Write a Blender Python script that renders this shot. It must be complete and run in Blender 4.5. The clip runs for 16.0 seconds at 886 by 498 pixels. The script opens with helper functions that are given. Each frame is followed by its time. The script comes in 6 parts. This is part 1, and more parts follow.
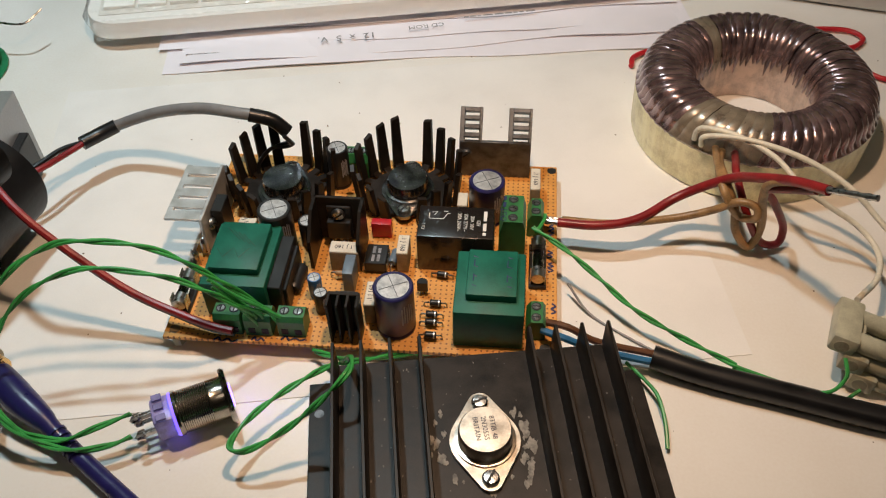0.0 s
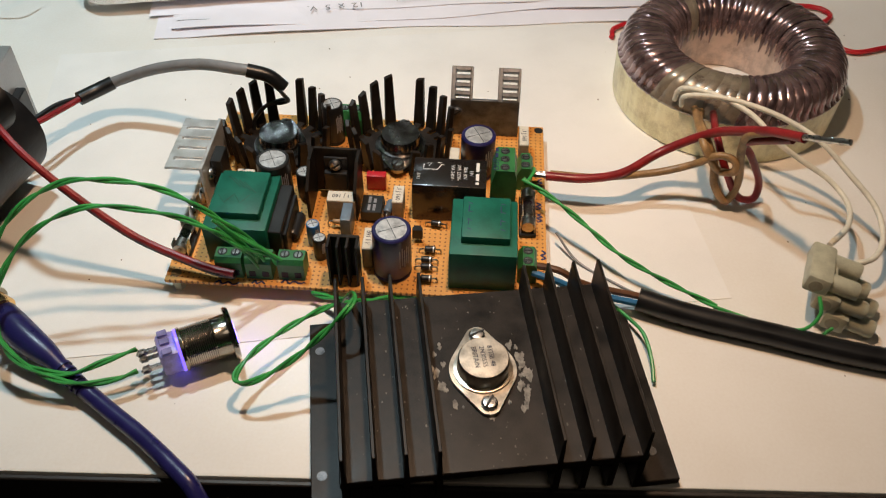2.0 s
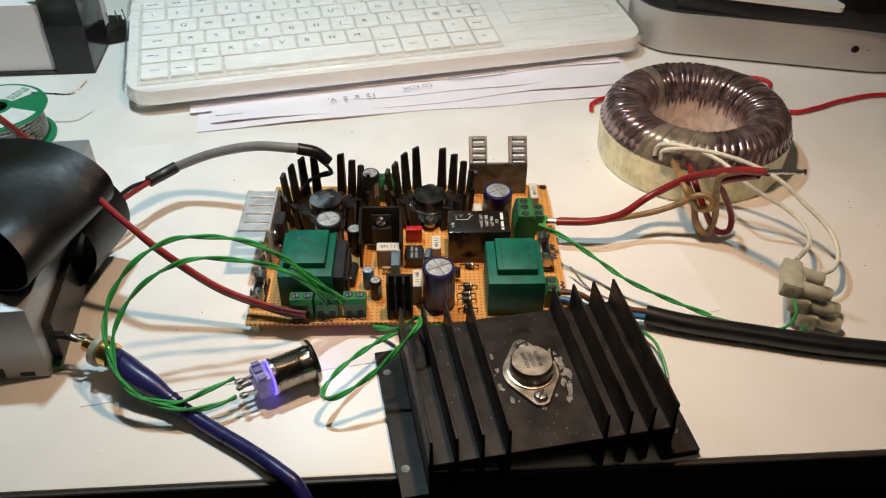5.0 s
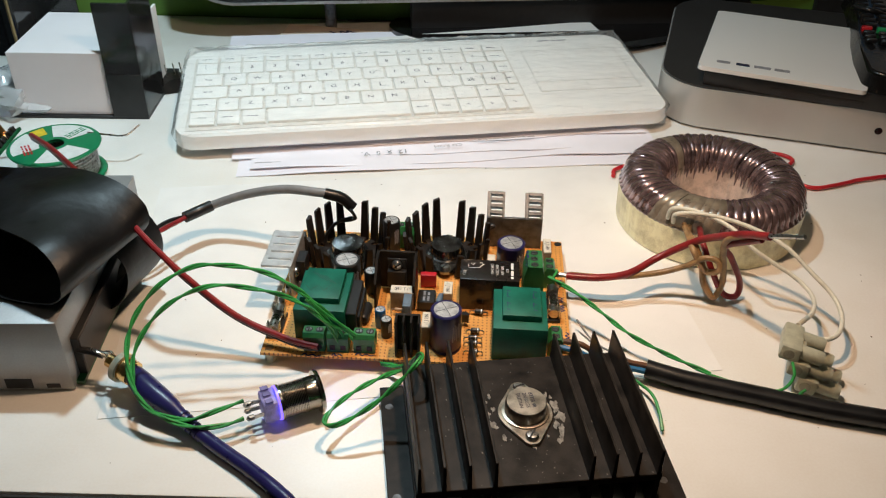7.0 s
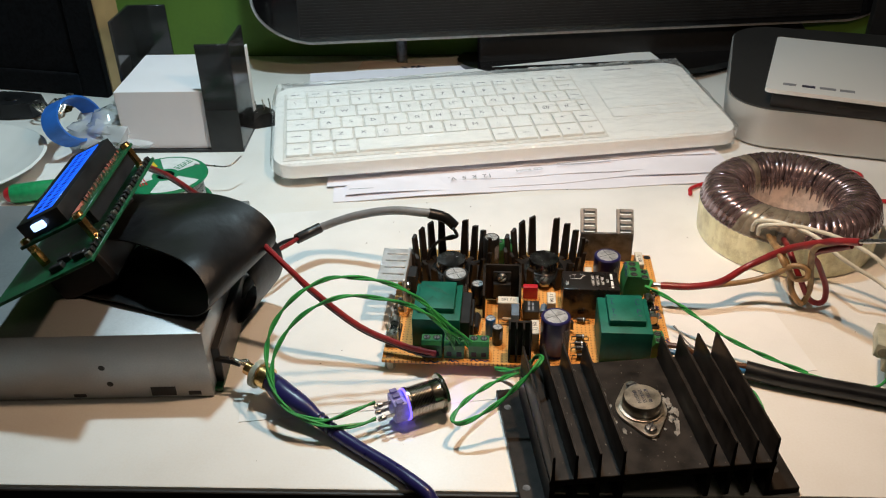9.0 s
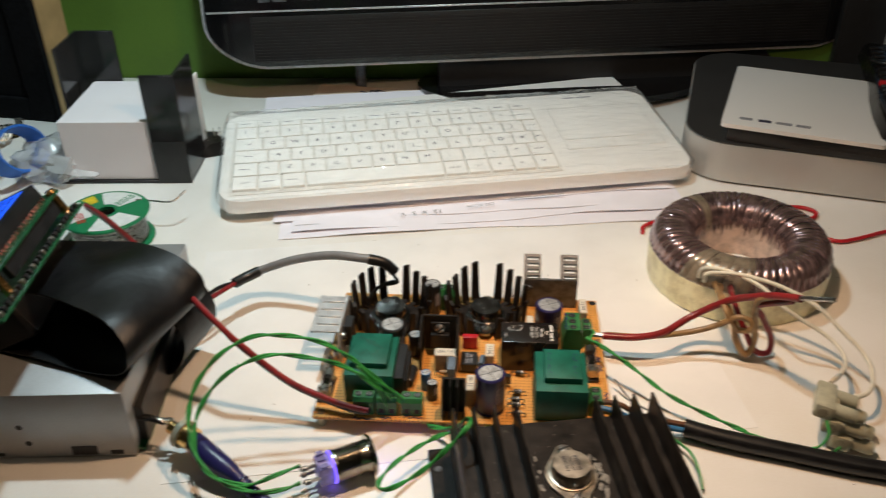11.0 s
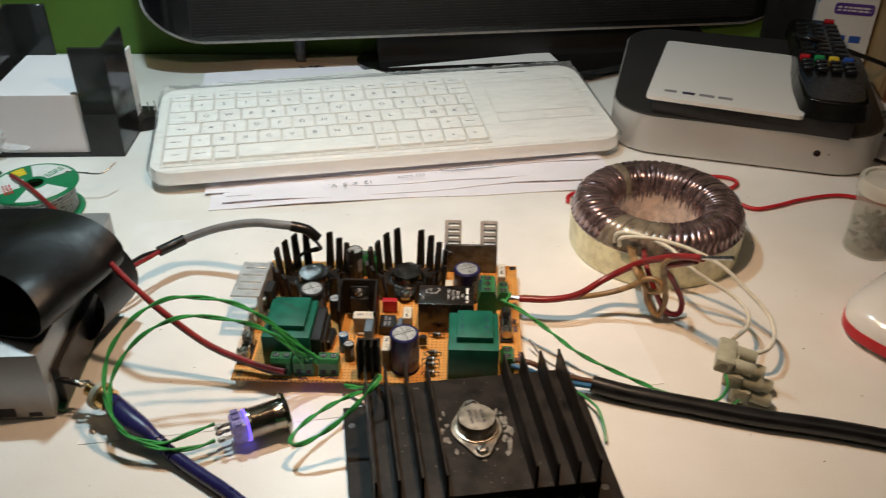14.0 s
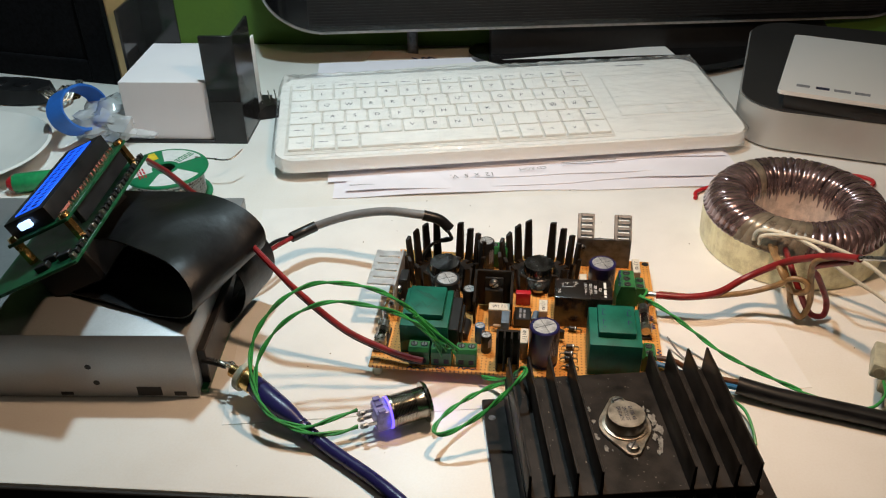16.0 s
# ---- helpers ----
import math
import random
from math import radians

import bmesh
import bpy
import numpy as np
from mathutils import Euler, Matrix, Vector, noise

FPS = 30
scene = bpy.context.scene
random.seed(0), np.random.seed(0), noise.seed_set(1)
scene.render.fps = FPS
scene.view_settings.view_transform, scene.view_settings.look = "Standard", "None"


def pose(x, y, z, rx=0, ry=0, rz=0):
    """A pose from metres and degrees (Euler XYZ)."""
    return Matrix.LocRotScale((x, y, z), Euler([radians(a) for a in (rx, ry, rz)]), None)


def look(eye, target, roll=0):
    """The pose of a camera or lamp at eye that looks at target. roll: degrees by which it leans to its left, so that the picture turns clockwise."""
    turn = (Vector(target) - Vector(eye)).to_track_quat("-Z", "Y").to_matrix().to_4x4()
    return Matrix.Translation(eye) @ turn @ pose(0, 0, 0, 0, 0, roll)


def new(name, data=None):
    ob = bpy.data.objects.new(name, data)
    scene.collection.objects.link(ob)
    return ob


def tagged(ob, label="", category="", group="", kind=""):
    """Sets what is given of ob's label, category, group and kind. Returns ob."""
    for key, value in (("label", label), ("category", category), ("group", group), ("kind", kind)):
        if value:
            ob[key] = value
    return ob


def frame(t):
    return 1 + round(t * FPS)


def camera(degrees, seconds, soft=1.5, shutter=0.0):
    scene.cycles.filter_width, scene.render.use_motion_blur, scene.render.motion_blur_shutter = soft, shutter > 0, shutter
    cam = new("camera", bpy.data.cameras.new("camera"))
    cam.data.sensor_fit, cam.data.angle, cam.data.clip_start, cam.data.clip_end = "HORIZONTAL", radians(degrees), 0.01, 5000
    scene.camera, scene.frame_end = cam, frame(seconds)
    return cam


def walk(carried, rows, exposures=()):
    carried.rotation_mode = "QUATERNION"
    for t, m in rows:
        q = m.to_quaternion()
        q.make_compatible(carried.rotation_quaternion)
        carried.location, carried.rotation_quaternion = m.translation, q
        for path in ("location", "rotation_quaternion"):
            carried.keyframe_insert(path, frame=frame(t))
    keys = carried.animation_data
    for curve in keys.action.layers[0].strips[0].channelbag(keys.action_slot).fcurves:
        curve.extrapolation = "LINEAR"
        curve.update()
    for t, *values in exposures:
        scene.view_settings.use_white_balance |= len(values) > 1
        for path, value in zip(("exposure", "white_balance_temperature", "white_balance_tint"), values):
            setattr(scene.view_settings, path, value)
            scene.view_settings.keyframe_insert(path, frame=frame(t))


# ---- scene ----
cam = camera(54.3, 16.0, soft=1.15, shutter=0.35)
PATH = [
    (0, (0.1063, -0.1957, 0.2608), (0.0930, 0.4914, -0.4656), -1.67),
    (0.5, (0.1059, -0.1988, 0.2610), (0.0905, 0.4859, -0.4676), -1.76),
    (1, (0.1026, -0.2043, 0.2615), (0.0789, 0.4788, -0.4684), -2.09),
    (1.5, (0.1034, -0.2090, 0.2566), (0.0911, 0.4742, -0.4735), -1.22),
    (2, (0.0942, -0.2203, 0.2545), (0.1227, 0.4708, -0.4678), 1.09),
    (2.5, (0.0881, -0.2463, 0.2675), (0.1434, 0.4592, -0.4390), 0.83),
    (3, (0.0787, -0.2569, 0.2737), (0.1529, 0.4705, -0.4085), 0.80),
    (3.5, (0.0672, -0.2617, 0.2789), (0.1475, 0.4824, -0.3844), 0.56),
    (4, (0.0617, -0.2689, 0.2774), (0.1486, 0.4854, -0.3734), 0.58),
    (4.5, (0.0539, -0.2744, 0.2782), (0.1409, 0.4827, -0.3692), 0.36),
    (7, (0.0697, -0.3052, 0.2787), (0.1029, 0.5162, -0.2906), 1.11),
    (7.5, (0.0791, -0.2980, 0.2731), (0.0484, 0.5291, -0.2882), -0.41),
    (8, (0.0689, -0.3008, 0.2773), (0.0997, 0.5425, -0.2593), -0.64),
    (8.5, (0.0350, -0.3315, 0.2875), (0.0822, 0.5148, -0.2430), -0.79),
    (8.7, (0.0281, -0.3362, 0.2848), (0.0382, 0.5102, -0.2476), -1.14),
    (10.8, (0.0453, -0.3145, 0.3028), (0.0365, 0.5290, -0.2344), -1.14),
    (11, (0.0561, -0.3116, 0.3027), (0.0720, 0.5316, -0.2347), -0.48),
    (11.5, (0.0879, -0.3130, 0.3058), (0.1554, 0.5283, -0.2305), 0.87),
    (12, (0.1120, -0.3162, 0.3093), (0.2186, 0.5247, -0.2214), 2.06),
    (12.5, (0.1255, -0.3199, 0.3111), (0.2526, 0.5216, -0.2141), 2.30),
    (13, (0.1245, -0.3245, 0.3053), (0.2481, 0.5080, -0.2347), 1.89),
    (13.5, (0.1073, -0.3285, 0.3025), (0.2021, 0.5038, -0.2436), 1.25),
    (14, (0.0831, -0.3273, 0.2987), (0.1332, 0.5058, -0.2521), 0.40),
    (14.5, (0.0580, -0.3210, 0.2940), (0.0637, 0.5121, -0.2592), -0.33),
    (15, (0.0480, -0.3178, 0.2938), (0.0282, 0.5140, -0.2610), -0.91),
    (15.5, (0.0465, -0.3215, 0.2952), (0.0187, 0.5112, -0.2579), -1.03),
    (16, (0.0464, -0.3239, 0.2937), (0.0190, 0.5083, -0.2601), -0.99),
]
walk(cam, [(t, look(eye, target, roll)) for t, eye, target, roll in PATH], exposures=[
    (0, -0.20, 6450, 12), (1, -0.18, 6450, 12), (2, -0.10, 6350, 11), (3, 0.0, 6200, 11), (4.5, 0.02, 6150, 9),
    (7, 0.10, 6150, 9), (8.5, 0.09, 6150, 9), (11, -0.05, 6550, 11), (12, -0.12, 6550, 11), (13, -0.12, 6500, 11), (14, -0.02, 6400, 10), (16, 0.0, 6300, 10)])

# ---- light ----
world = bpy.data.worlds.new("room_air")
scene.world = world
world.use_nodes = True
world.node_tree.nodes["Background"].inputs[0].default_value = (0.75, 0.82, 1.0, 1)
world.node_tree.nodes["Background"].inputs[1].default_value = 0.055


def lamp(name, at, target, size, watts, colour, spread=180):
    data = bpy.data.lights.new(name, "AREA")
    data.shape, data.size, data.energy, data.color, data.spread = "DISK", size, watts, colour, radians(spread)
    ob = new(name, data)
    ob.matrix_world = look(at, target)
    return ob


# cool white lamp high over the board, small warm lamp close above it, added dim overhead fill
lamp("desk_lamp_light", (-0.03, 0.18, 0.585), (-0.26, 0.28, 0), 0.035, 2.2, (0.74, 0.95, 1.0), 165)
lamp("small_lamp_light", (0.12, 0.012, 0.35), (0.14, 0.03, 0), 0.022, 0.88, (1.0, 0.65, 0.40), 170)
lamp("ceiling_light", (0.3, -0.7, 1.55), (0.2, 0.1, 0), 0.5, 0.9, (1.0, 0.8, 0.6))

# ---- materials ----
MATS = {}


def mat(name, colour, rough=0.5, metal=0.0, var=0.12, size=4.0, bump=0.05, fine=0.6, spec=0.5, coat=0.0, trans=0.0, alpha=1.0, emit=0.0, stain=None, each=0.0):
    """A surface with variation at two scales: size and fine are the millimetres of the coarse and fine pattern."""
    m = bpy.data.materials.new(name)
    m.use_nodes = True
    nt = m.node_tree
    n, link = nt.nodes, nt.links.new
    b = n["Principled BSDF"]
    tc = n.new("ShaderNodeTexCoord")
    big, small = n.new("ShaderNodeTexNoise"), n.new("ShaderNodeTexNoise")
    for node, mm in ((big, size), (small, fine)):
        link(tc.outputs["Object"], node.inputs["Vector"])
        node.inputs["Scale"].default_value = 1000.0 / mm
        node.inputs["Detail"].default_value = 4.0
    mix = n.new("ShaderNodeMix")
    mix.data_type = "RGBA"
    dark = stain or tuple(c * (1 - 2.2 * var) for c in colour)
    mix.inputs["A"].default_value = (*dark, 1)
    mix.inputs["B"].default_value = (*[min(1, c * (1 + 0.5 * var)) for c in colour], 1)
    ramp = n.new("ShaderNodeMapRange")
    ramp.inputs[1].default_value, ramp.inputs[2].default_value = 0.28, 0.62
    both = n.new("ShaderNodeMath")
    both.operation = "MULTIPLY_ADD"
    link(small.outputs["Fac"], both.inputs[0])
    both.inputs[1].default_value = 0.35
    link(big.outputs["Fac"], both.inputs[2])
    low = n.new("ShaderNodeMath")
    low.operation = "SUBTRACT"
    link(both.outputs[0], low.inputs[0])
    low.inputs[1].default_value = 0.17
    link(low.outputs[0], ramp.inputs[0])
    link(ramp.outputs[0], mix.inputs["Factor"])
    out = mix.outputs["Result"]
    if each:
        info, hsv, rnd = n.new("ShaderNodeObjectInfo"), n.new("ShaderNodeHueSaturation"), n.new("ShaderNodeMapRange")
        link(info.outputs["Random"], rnd.inputs[0])
        rnd.inputs[3].default_value, rnd.inputs[4].default_value = 1 - each, 1 + each
        link(rnd.outputs[0], hsv.inputs["Value"])
        link(out, hsv.inputs["Color"])
        out = hsv.outputs["Color"]
    link(out, b.inputs["Base Color"])
    rr = n.new("ShaderNodeMapRange")
    link(big.outputs["Fac"], rr.inputs[0])
    rr.inputs[3].default_value, rr.inputs[4].default_value = max(0.02, rough - 0.12), min(1, rough + 0.12)
    link(rr.outputs[0], b.inputs["Roughness"])
    if bump:
        bp = n.new("ShaderNodeBump")
        bp.inputs["Strength"].default_value = min(1, bump * 4)
        bp.inputs["Distance"].default_value = 0.0004
        link(both.outputs[0], bp.inputs["Height"])
        link(bp.outputs[0], b.inputs["Normal"])
    b.inputs["Metallic"].default_value = metal
    b.inputs["Specular IOR Level"].default_value = spec
    b.inputs["Coat Weight"].default_value = coat
    b.inputs["Coat Roughness"].default_value = 0.08
    b.inputs["Transmission Weight"].default_value = trans
    b.inputs["Alpha"].default_value = alpha
    if emit:
        b.inputs["Emission Color"].default_value = (*colour, 1)
        b.inputs["Emission Strength"].default_value = emit
    MATS[name] = m
    return m


DESK = mat("desk_laminate", (0.83, 0.81, 0.77), 0.38, var=0.03, size=60, fine=1.2, bump=0.01, stain=(0.78, 0.745, 0.69))
PAPER = mat("white_paper", (0.84, 0.825, 0.80), 0.6, var=0.03, size=30, fine=0.5, bump=0.01)
PAPER_P = mat("printer_paper", (0.84, 0.81, 0.87), 0.8, var=0.03, size=40, fine=0.5, bump=0.01)
KRAFT = mat("brownish_paper", (0.62, 0.52, 0.43), 0.8, var=0.06, size=20)
YELLOWP = mat("yellow_note", (0.80, 0.66, 0.18), 0.8, var=0.05, size=20)
INK = mat("ink", (0.02, 0.02, 0.05), 0.6, var=0.2)
INKGREY = mat("faded_ink", (0.25, 0.25, 0.27), 0.6, var=0.2)
BLUEINK = mat("blue_marker", (0.015, 0.02, 0.10), 0.5, var=0.2)
BLACK_MET = mat("black_anodised", (0.020, 0.0160, 0.0135), 0.42, var=0.35, size=9, fine=0.5, bump=0.03, spec=0.2)
BLACK_PL = mat("black_plastic", (0.015, 0.015, 0.016), 0.4, var=0.2, size=10, bump=0.02)
BLACK_GL = mat("black_gloss", (0.008, 0.008, 0.009), 0.12, var=0.2, size=30, bump=0.0, coat=0.5)
BLACK_SHEET = mat("black_sleeve", (0.007, 0.007, 0.008), 0.42, var=0.3, size=22, fine=4.0, bump=0.25, spec=0.3)
RUBBER = mat("black_rubber", (0.010, 0.010, 0.011), 0.33, var=0.2, size=12, bump=0.03)
SMOKE = mat("smoked_acrylic", (0.02, 0.02, 0.022), 0.1, var=0.1, bump=0.0, alpha=0.88)
ALU = mat("brushed_aluminium", (0.66, 0.68, 0.70), 0.36, metal=0.6, var=0.1, size=5, fine=0.4, bump=0.02)
ALU_D = mat("dull_aluminium", (0.115, 0.12, 0.13), 0.42, metal=0.5, var=0.25, size=4, fine=0.5, bump=0.03)
BOXALU = mat("satin_aluminium", (0.56, 0.55, 0.53), 0.45, metal=0.55, var=0.03, size=30, fine=0.3, bump=0.01)
STEELBOX = mat("zinc_sheet", (0.40, 0.41, 0.42), 0.45, metal=0.6, var=0.08, size=40, fine=1.0, bump=0.01)
NICKEL = mat("nickel", (0.72, 0.68, 0.60), 0.28, metal=1.0, var=0.1, size=5, bump=0.01)
TO3 = mat("plated_can", (0.55, 0.50, 0.43), 0.33, metal=1.0, var=0.18, size=6, fine=0.7, bump=0.02)
TO3D = mat("dark_plated_can", (0.30, 0.29, 0.28), 0.24, metal=1.0, var=0.25, size=6, fine=0.7, bump=0.02)
TIN = mat("tinned_metal", (0.50, 0.49, 0.48), 0.3, metal=1.0, var=0.2, size=2, bump=0.06)
GOLD = mat("gold_plate", (0.85, 0.55, 0.22), 0.25, metal=1.0, var=0.1, size=3)
COPPER = mat("varnished_copper", (0.30, 0.205, 0.205), 0.2, metal=0.7, var=0.35, size=6, fine=0.5, bump=0.08, coat=1.0, stain=(0.10, 0.066, 0.072), each=0.3)
TANFILM = mat("film_over_winding", (0.24, 0.20, 0.15), 0.3, metal=0.3, var=0.3, size=6, fine=0.5, bump=0.08, coat=0.9, stain=(0.14, 0.11, 0.085), each=0.3)
FILMTAPE = mat("cream_tape", (0.80, 0.76, 0.50), 0.36, var=0.2, size=8, fine=0.8, bump=0.06, coat=0.25, stain=(0.56, 0.50, 0.28))
GREEN_TR = mat("green_moulding", (0.007, 0.125, 0.085), 0.5, var=0.15, size=8, bump=0.01, spec=0.35)
GREEN_TM = mat("green_terminal", (0.03, 0.17, 0.05), 0.42, var=0.15, size=5, bump=0.02)
GREEN_W = mat("green_insulation", (0.045, 0.34, 0.075), 0.4, var=0.18, size=6)
RED_W = mat("red_insulation", (0.25, 0.015, 0.018), 0.36, var=0.18, size=8)
REDM = mat("red_cable", (0.50, 0.012, 0.02), 0.4, var=0.1, size=8)
BROWN_W = mat("varnished_sleeve", (0.34, 0.20, 0.085), 0.4, var=0.25, size=6, bump=0.05)
BROWN_M = mat("brown_insulation", (0.12, 0.05, 0.022), 0.4, var=0.15)
BLUE_W = mat("blue_insulation", (0.03, 0.16, 0.34), 0.4, var=0.15)
WHITE_W = mat("white_insulation", (0.72, 0.69, 0.58), 0.45, var=0.08)
GREY_W = mat("grey_sheath", (0.22, 0.22, 0.225), 0.45, var=0.1, size=8)
NAVY = mat("navy_sheath", (0.018, 0.016, 0.10), 0.3, var=0.15, size=8)
NAVYCAP = mat("blue_cap_sleeve", (0.014, 0.012, 0.085), 0.36, var=0.2, size=6, coat=0.1)
NYLON = mat("white_nylon", (0.58, 0.575, 0.44), 0.35, var=0.12, size=6, trans=0.25)
SILVERTOP = mat("cap_top", (0.50, 0.50, 0.50), 0.5, metal=0.6, var=0.2, size=3, bump=0.05)
FILMCAP = mat("film_capacitor", (0.66, 0.62, 0.53), 0.5, var=0.08, size=5)
FILMSIDE = mat("film_capacitor_resin", (0.30, 0.24, 0.18), 0.5, var=0.15, size=4)
REDCAP = mat("red_capacitor", (0.50, 0.018, 0.03), 0.35, var=0.1)
BLUECAP = mat("blue_capacitor", (0.04, 0.16, 0.42), 0.35, var=0.15)
GREYBLUE = mat("grey_blue_capacitor", (0.13, 0.18, 0.24), 0.4, var=0.1)
GLASSM = mat("clear_glass", (0.9, 0.92, 0.92), 0.06, var=0.02, bump=0.0, trans=1.0)
KEYW = mat("white_key_plastic", (0.80, 0.79, 0.76), 0.42, var=0.03, size=12, bump=0.01)
KBODY = mat("white_keyboard_shell", (0.78, 0.77, 0.74), 0.35, var=0.03, size=30, bump=0.01)
MOUSEW = mat("white_gloss_shell", (0.80, 0.78, 0.75), 0.2, var=0.02, size=30, bump=0.0, coat=0.6)
GREENWALL = mat("green_wall_paint", (0.085, 0.17, 0.018), 0.7, var=0.06, size=60, fine=3, bump=0.03)
ROOMWALL = mat("room_wall_paint", (0.55, 0.52, 0.45), 0.8, var=0.05, size=80, fine=4)
WOOD = mat("cherry_veneer", (0.22, 0.075, 0.026), 0.42, var=0.22, size=18, fine=1.2, bump=0.03)
TANWOOD = mat("light_veneer", (0.42, 0.27, 0.12), 0.5, var=0.12, size=25, fine=1.2)
GRILLE = mat("black_grille_cloth", (0.006, 0.006, 0.007), 0.9, var=0.3, size=3, fine=0.4, bump=0.15, spec=0.1)
# near black, also painted flat as the shade in holes, slots and wells
DARK = mat("black_and_hole_shade", (0.012, 0.012, 0.013), 0.6, var=0.2)
CANPL = mat("milky_canister", (0.52, 0.52, 0.44), 0.35, var=0.08, size=10, alpha=0.28)
CANLID = mat("milky_lid", (0.62, 0.61, 0.54), 0.4, var=0.05, size=10, alpha=0.7)
BLUEBAND = mat("blue_silicone", (0.03, 0.15, 0.55), 0.5, var=0.08, size=10)
REELG = mat("green_reel", (0.01, 0.20, 0.08), 0.4, var=0.08)
REELW = mat("reel_label", (0.72, 0.74, 0.72), 0.5, var=0.05)
PCBG = mat("green_solder_mask", (0.01, 0.09, 0.035), 0.35, var=0.3, size=3, fine=0.5)
LCDB = mat("lit_blue_display", (0.015, 0.10, 0.85), 0.25, var=0.15, size=5, bump=0.0, emit=1.1)
LEDW = mat("lit_white_led", (0.38, 0.58, 1.0), 0.3, var=0.0, bump=0.0, emit=2.2)
LEDV = mat("lit_violet_ring", (0.20, 0.12, 1.0), 0.3, var=0.0, bump=0.0, emit=1.8)
VIOLETPL = mat("violet_lit_plastic", (0.36, 0.32, 0.62), 0.35, var=0.2, size=4, trans=0.25, emit=0.08)
YEL = mat("yellow_plastic", (0.75, 0.55, 0.03), 0.4)
BLU = mat("blue_plastic", (0.03, 0.10, 0.45), 0.4)
GRN = mat("green_plastic", (0.02, 0.30, 0.10), 0.4)
PURPLE = mat("purple_print", (0.10, 0.04, 0.28), 0.45)
LBLUE = mat("light_blue_print", (0.10, 0.32, 0.68), 0.45)
FLOORM = mat("dark_floor", (0.10, 0.08, 0.065), 0.6, var=0.2, size=120, fine=4)


def film_material(name, haze, rough=0.08, strength=1.6):
    """Thin clear film: see-through, with gloss that rises at grazing angles and a little haze."""
    m = bpy.data.materials.new(name)
    m.use_nodes = True
    n, link = m.node_tree.nodes, m.node_tree.links.new
    b = n["Principled BSDF"]
    b.inputs["Base Color"].default_value = (0.93, 0.94, 0.94, 1)
    b.inputs["Roughness"].default_value = 0.5
    clear, gloss, fres, gain = n.new("ShaderNodeBsdfTransparent"), n.new("ShaderNodeBsdfGlossy"), n.new("ShaderNodeFresnel"), n.new("ShaderNodeMath")
    gloss.inputs["Roughness"].default_value = rough
    fres.inputs["IOR"].default_value = 1.5
    gain.operation = "MULTIPLY"
    gain.inputs[1].default_value = strength
    gain.use_clamp = True
    link(fres.outputs[0], gain.inputs[0])
    sheet_mix, gloss_mix = n.new("ShaderNodeMixShader"), n.new("ShaderNodeMixShader")
    sheet_mix.inputs[0].default_value = haze
    link(clear.outputs[0], sheet_mix.inputs[1])
    link(b.outputs[0], sheet_mix.inputs[2])
    link(gain.outputs[0], gloss_mix.inputs[0])
    link(sheet_mix.outputs[0], gloss_mix.inputs[1])
    link(gloss.outputs[0], gloss_mix.inputs[2])
    link(gloss_mix.outputs[0], n["Material Output"].inputs["Surface"])
    return m


def perfboard_material():
    """Orange phenolic board with drilled holes on a 2.54 mm pitch."""
    m = mat("perfboard", (0.70, 0.33, 0.075), 0.5, var=0.10, size=14, fine=0.8, bump=0.02)
    nt = m.node_tree
    n, link = nt.nodes, nt.links.new
    b = n["Principled BSDF"]
    old = b.inputs["Base Color"].links[0].from_socket
    tc = n.new("ShaderNodeTexCoord")
    sep = n.new("ShaderNodeSeparateXYZ")
    link(tc.outputs["Object"], sep.inputs[0])
    sq = []
    for k in (0, 1):
        a = n.new("ShaderNodeMath")
        a.operation = "PINGPONG"
        link(sep.outputs[k], a.inputs[0])
        a.inputs[1].default_value = 0.001075
        p = n.new("ShaderNodeMath")
        p.operation = "POWER"
        link(a.outputs[0], p.inputs[0])
        p.inputs[1].default_value = 2.0
        sq.append(p)
    s = n.new("ShaderNodeMath")
    s.operation = "ADD"
    link(sq[0].outputs[0], s.inputs[0])
    link(sq[1].outputs[0], s.inputs[1])
    c = n.new("ShaderNodeMath")
    c.operation = "LESS_THAN"
    link(s.outputs[0], c.inputs[0])
    c.inputs[1].default_value = 0.0004 ** 2
    mx = n.new("ShaderNodeMix")
    mx.data_type = "RGBA"
    link(c.outputs[0], mx.inputs["Factor"])
    link(old, mx.inputs["A"])
    # dark brown dots stand for the shade inside the drilled holes
    mx.inputs["B"].default_value = (0.22, 0.08, 0.018, 1)
    link(mx.outputs["Result"], b.inputs["Base Color"])
    return m


PERF = perfboard_material()

# ---- mesh helpers: millimetres inside, metres outside ----


def box(bm, x0, x1, y0, y1, z0, z1, bevel=0.0, seg=1, m=None):
    vs = [bm.verts.new((x, y, z)) for x in (x0, x1) for y in (y0, y1) for z in (z0, z1)]
    fs = [bm.faces.new([vs[i] for i in q]) for q in ((0, 1, 3, 2), (4, 6, 7, 5), (0, 4, 5, 1), (2, 3, 7, 6), (0, 2, 6, 4), (1, 5, 7, 3))]
    out = vs
    if bevel:
        es = list({e for f in fs for e in f.edges})
        r = bmesh.ops.bevel(bm, geom=es, offset=bevel, segments=seg, affect="EDGES", profile=0.5)
        out = list({v for f in r["faces"] for v in f.verts} | {v for v in vs if v.is_valid})
    if m is not None:
        bmesh.ops.transform(bm, matrix=m, verts=out)
    return out


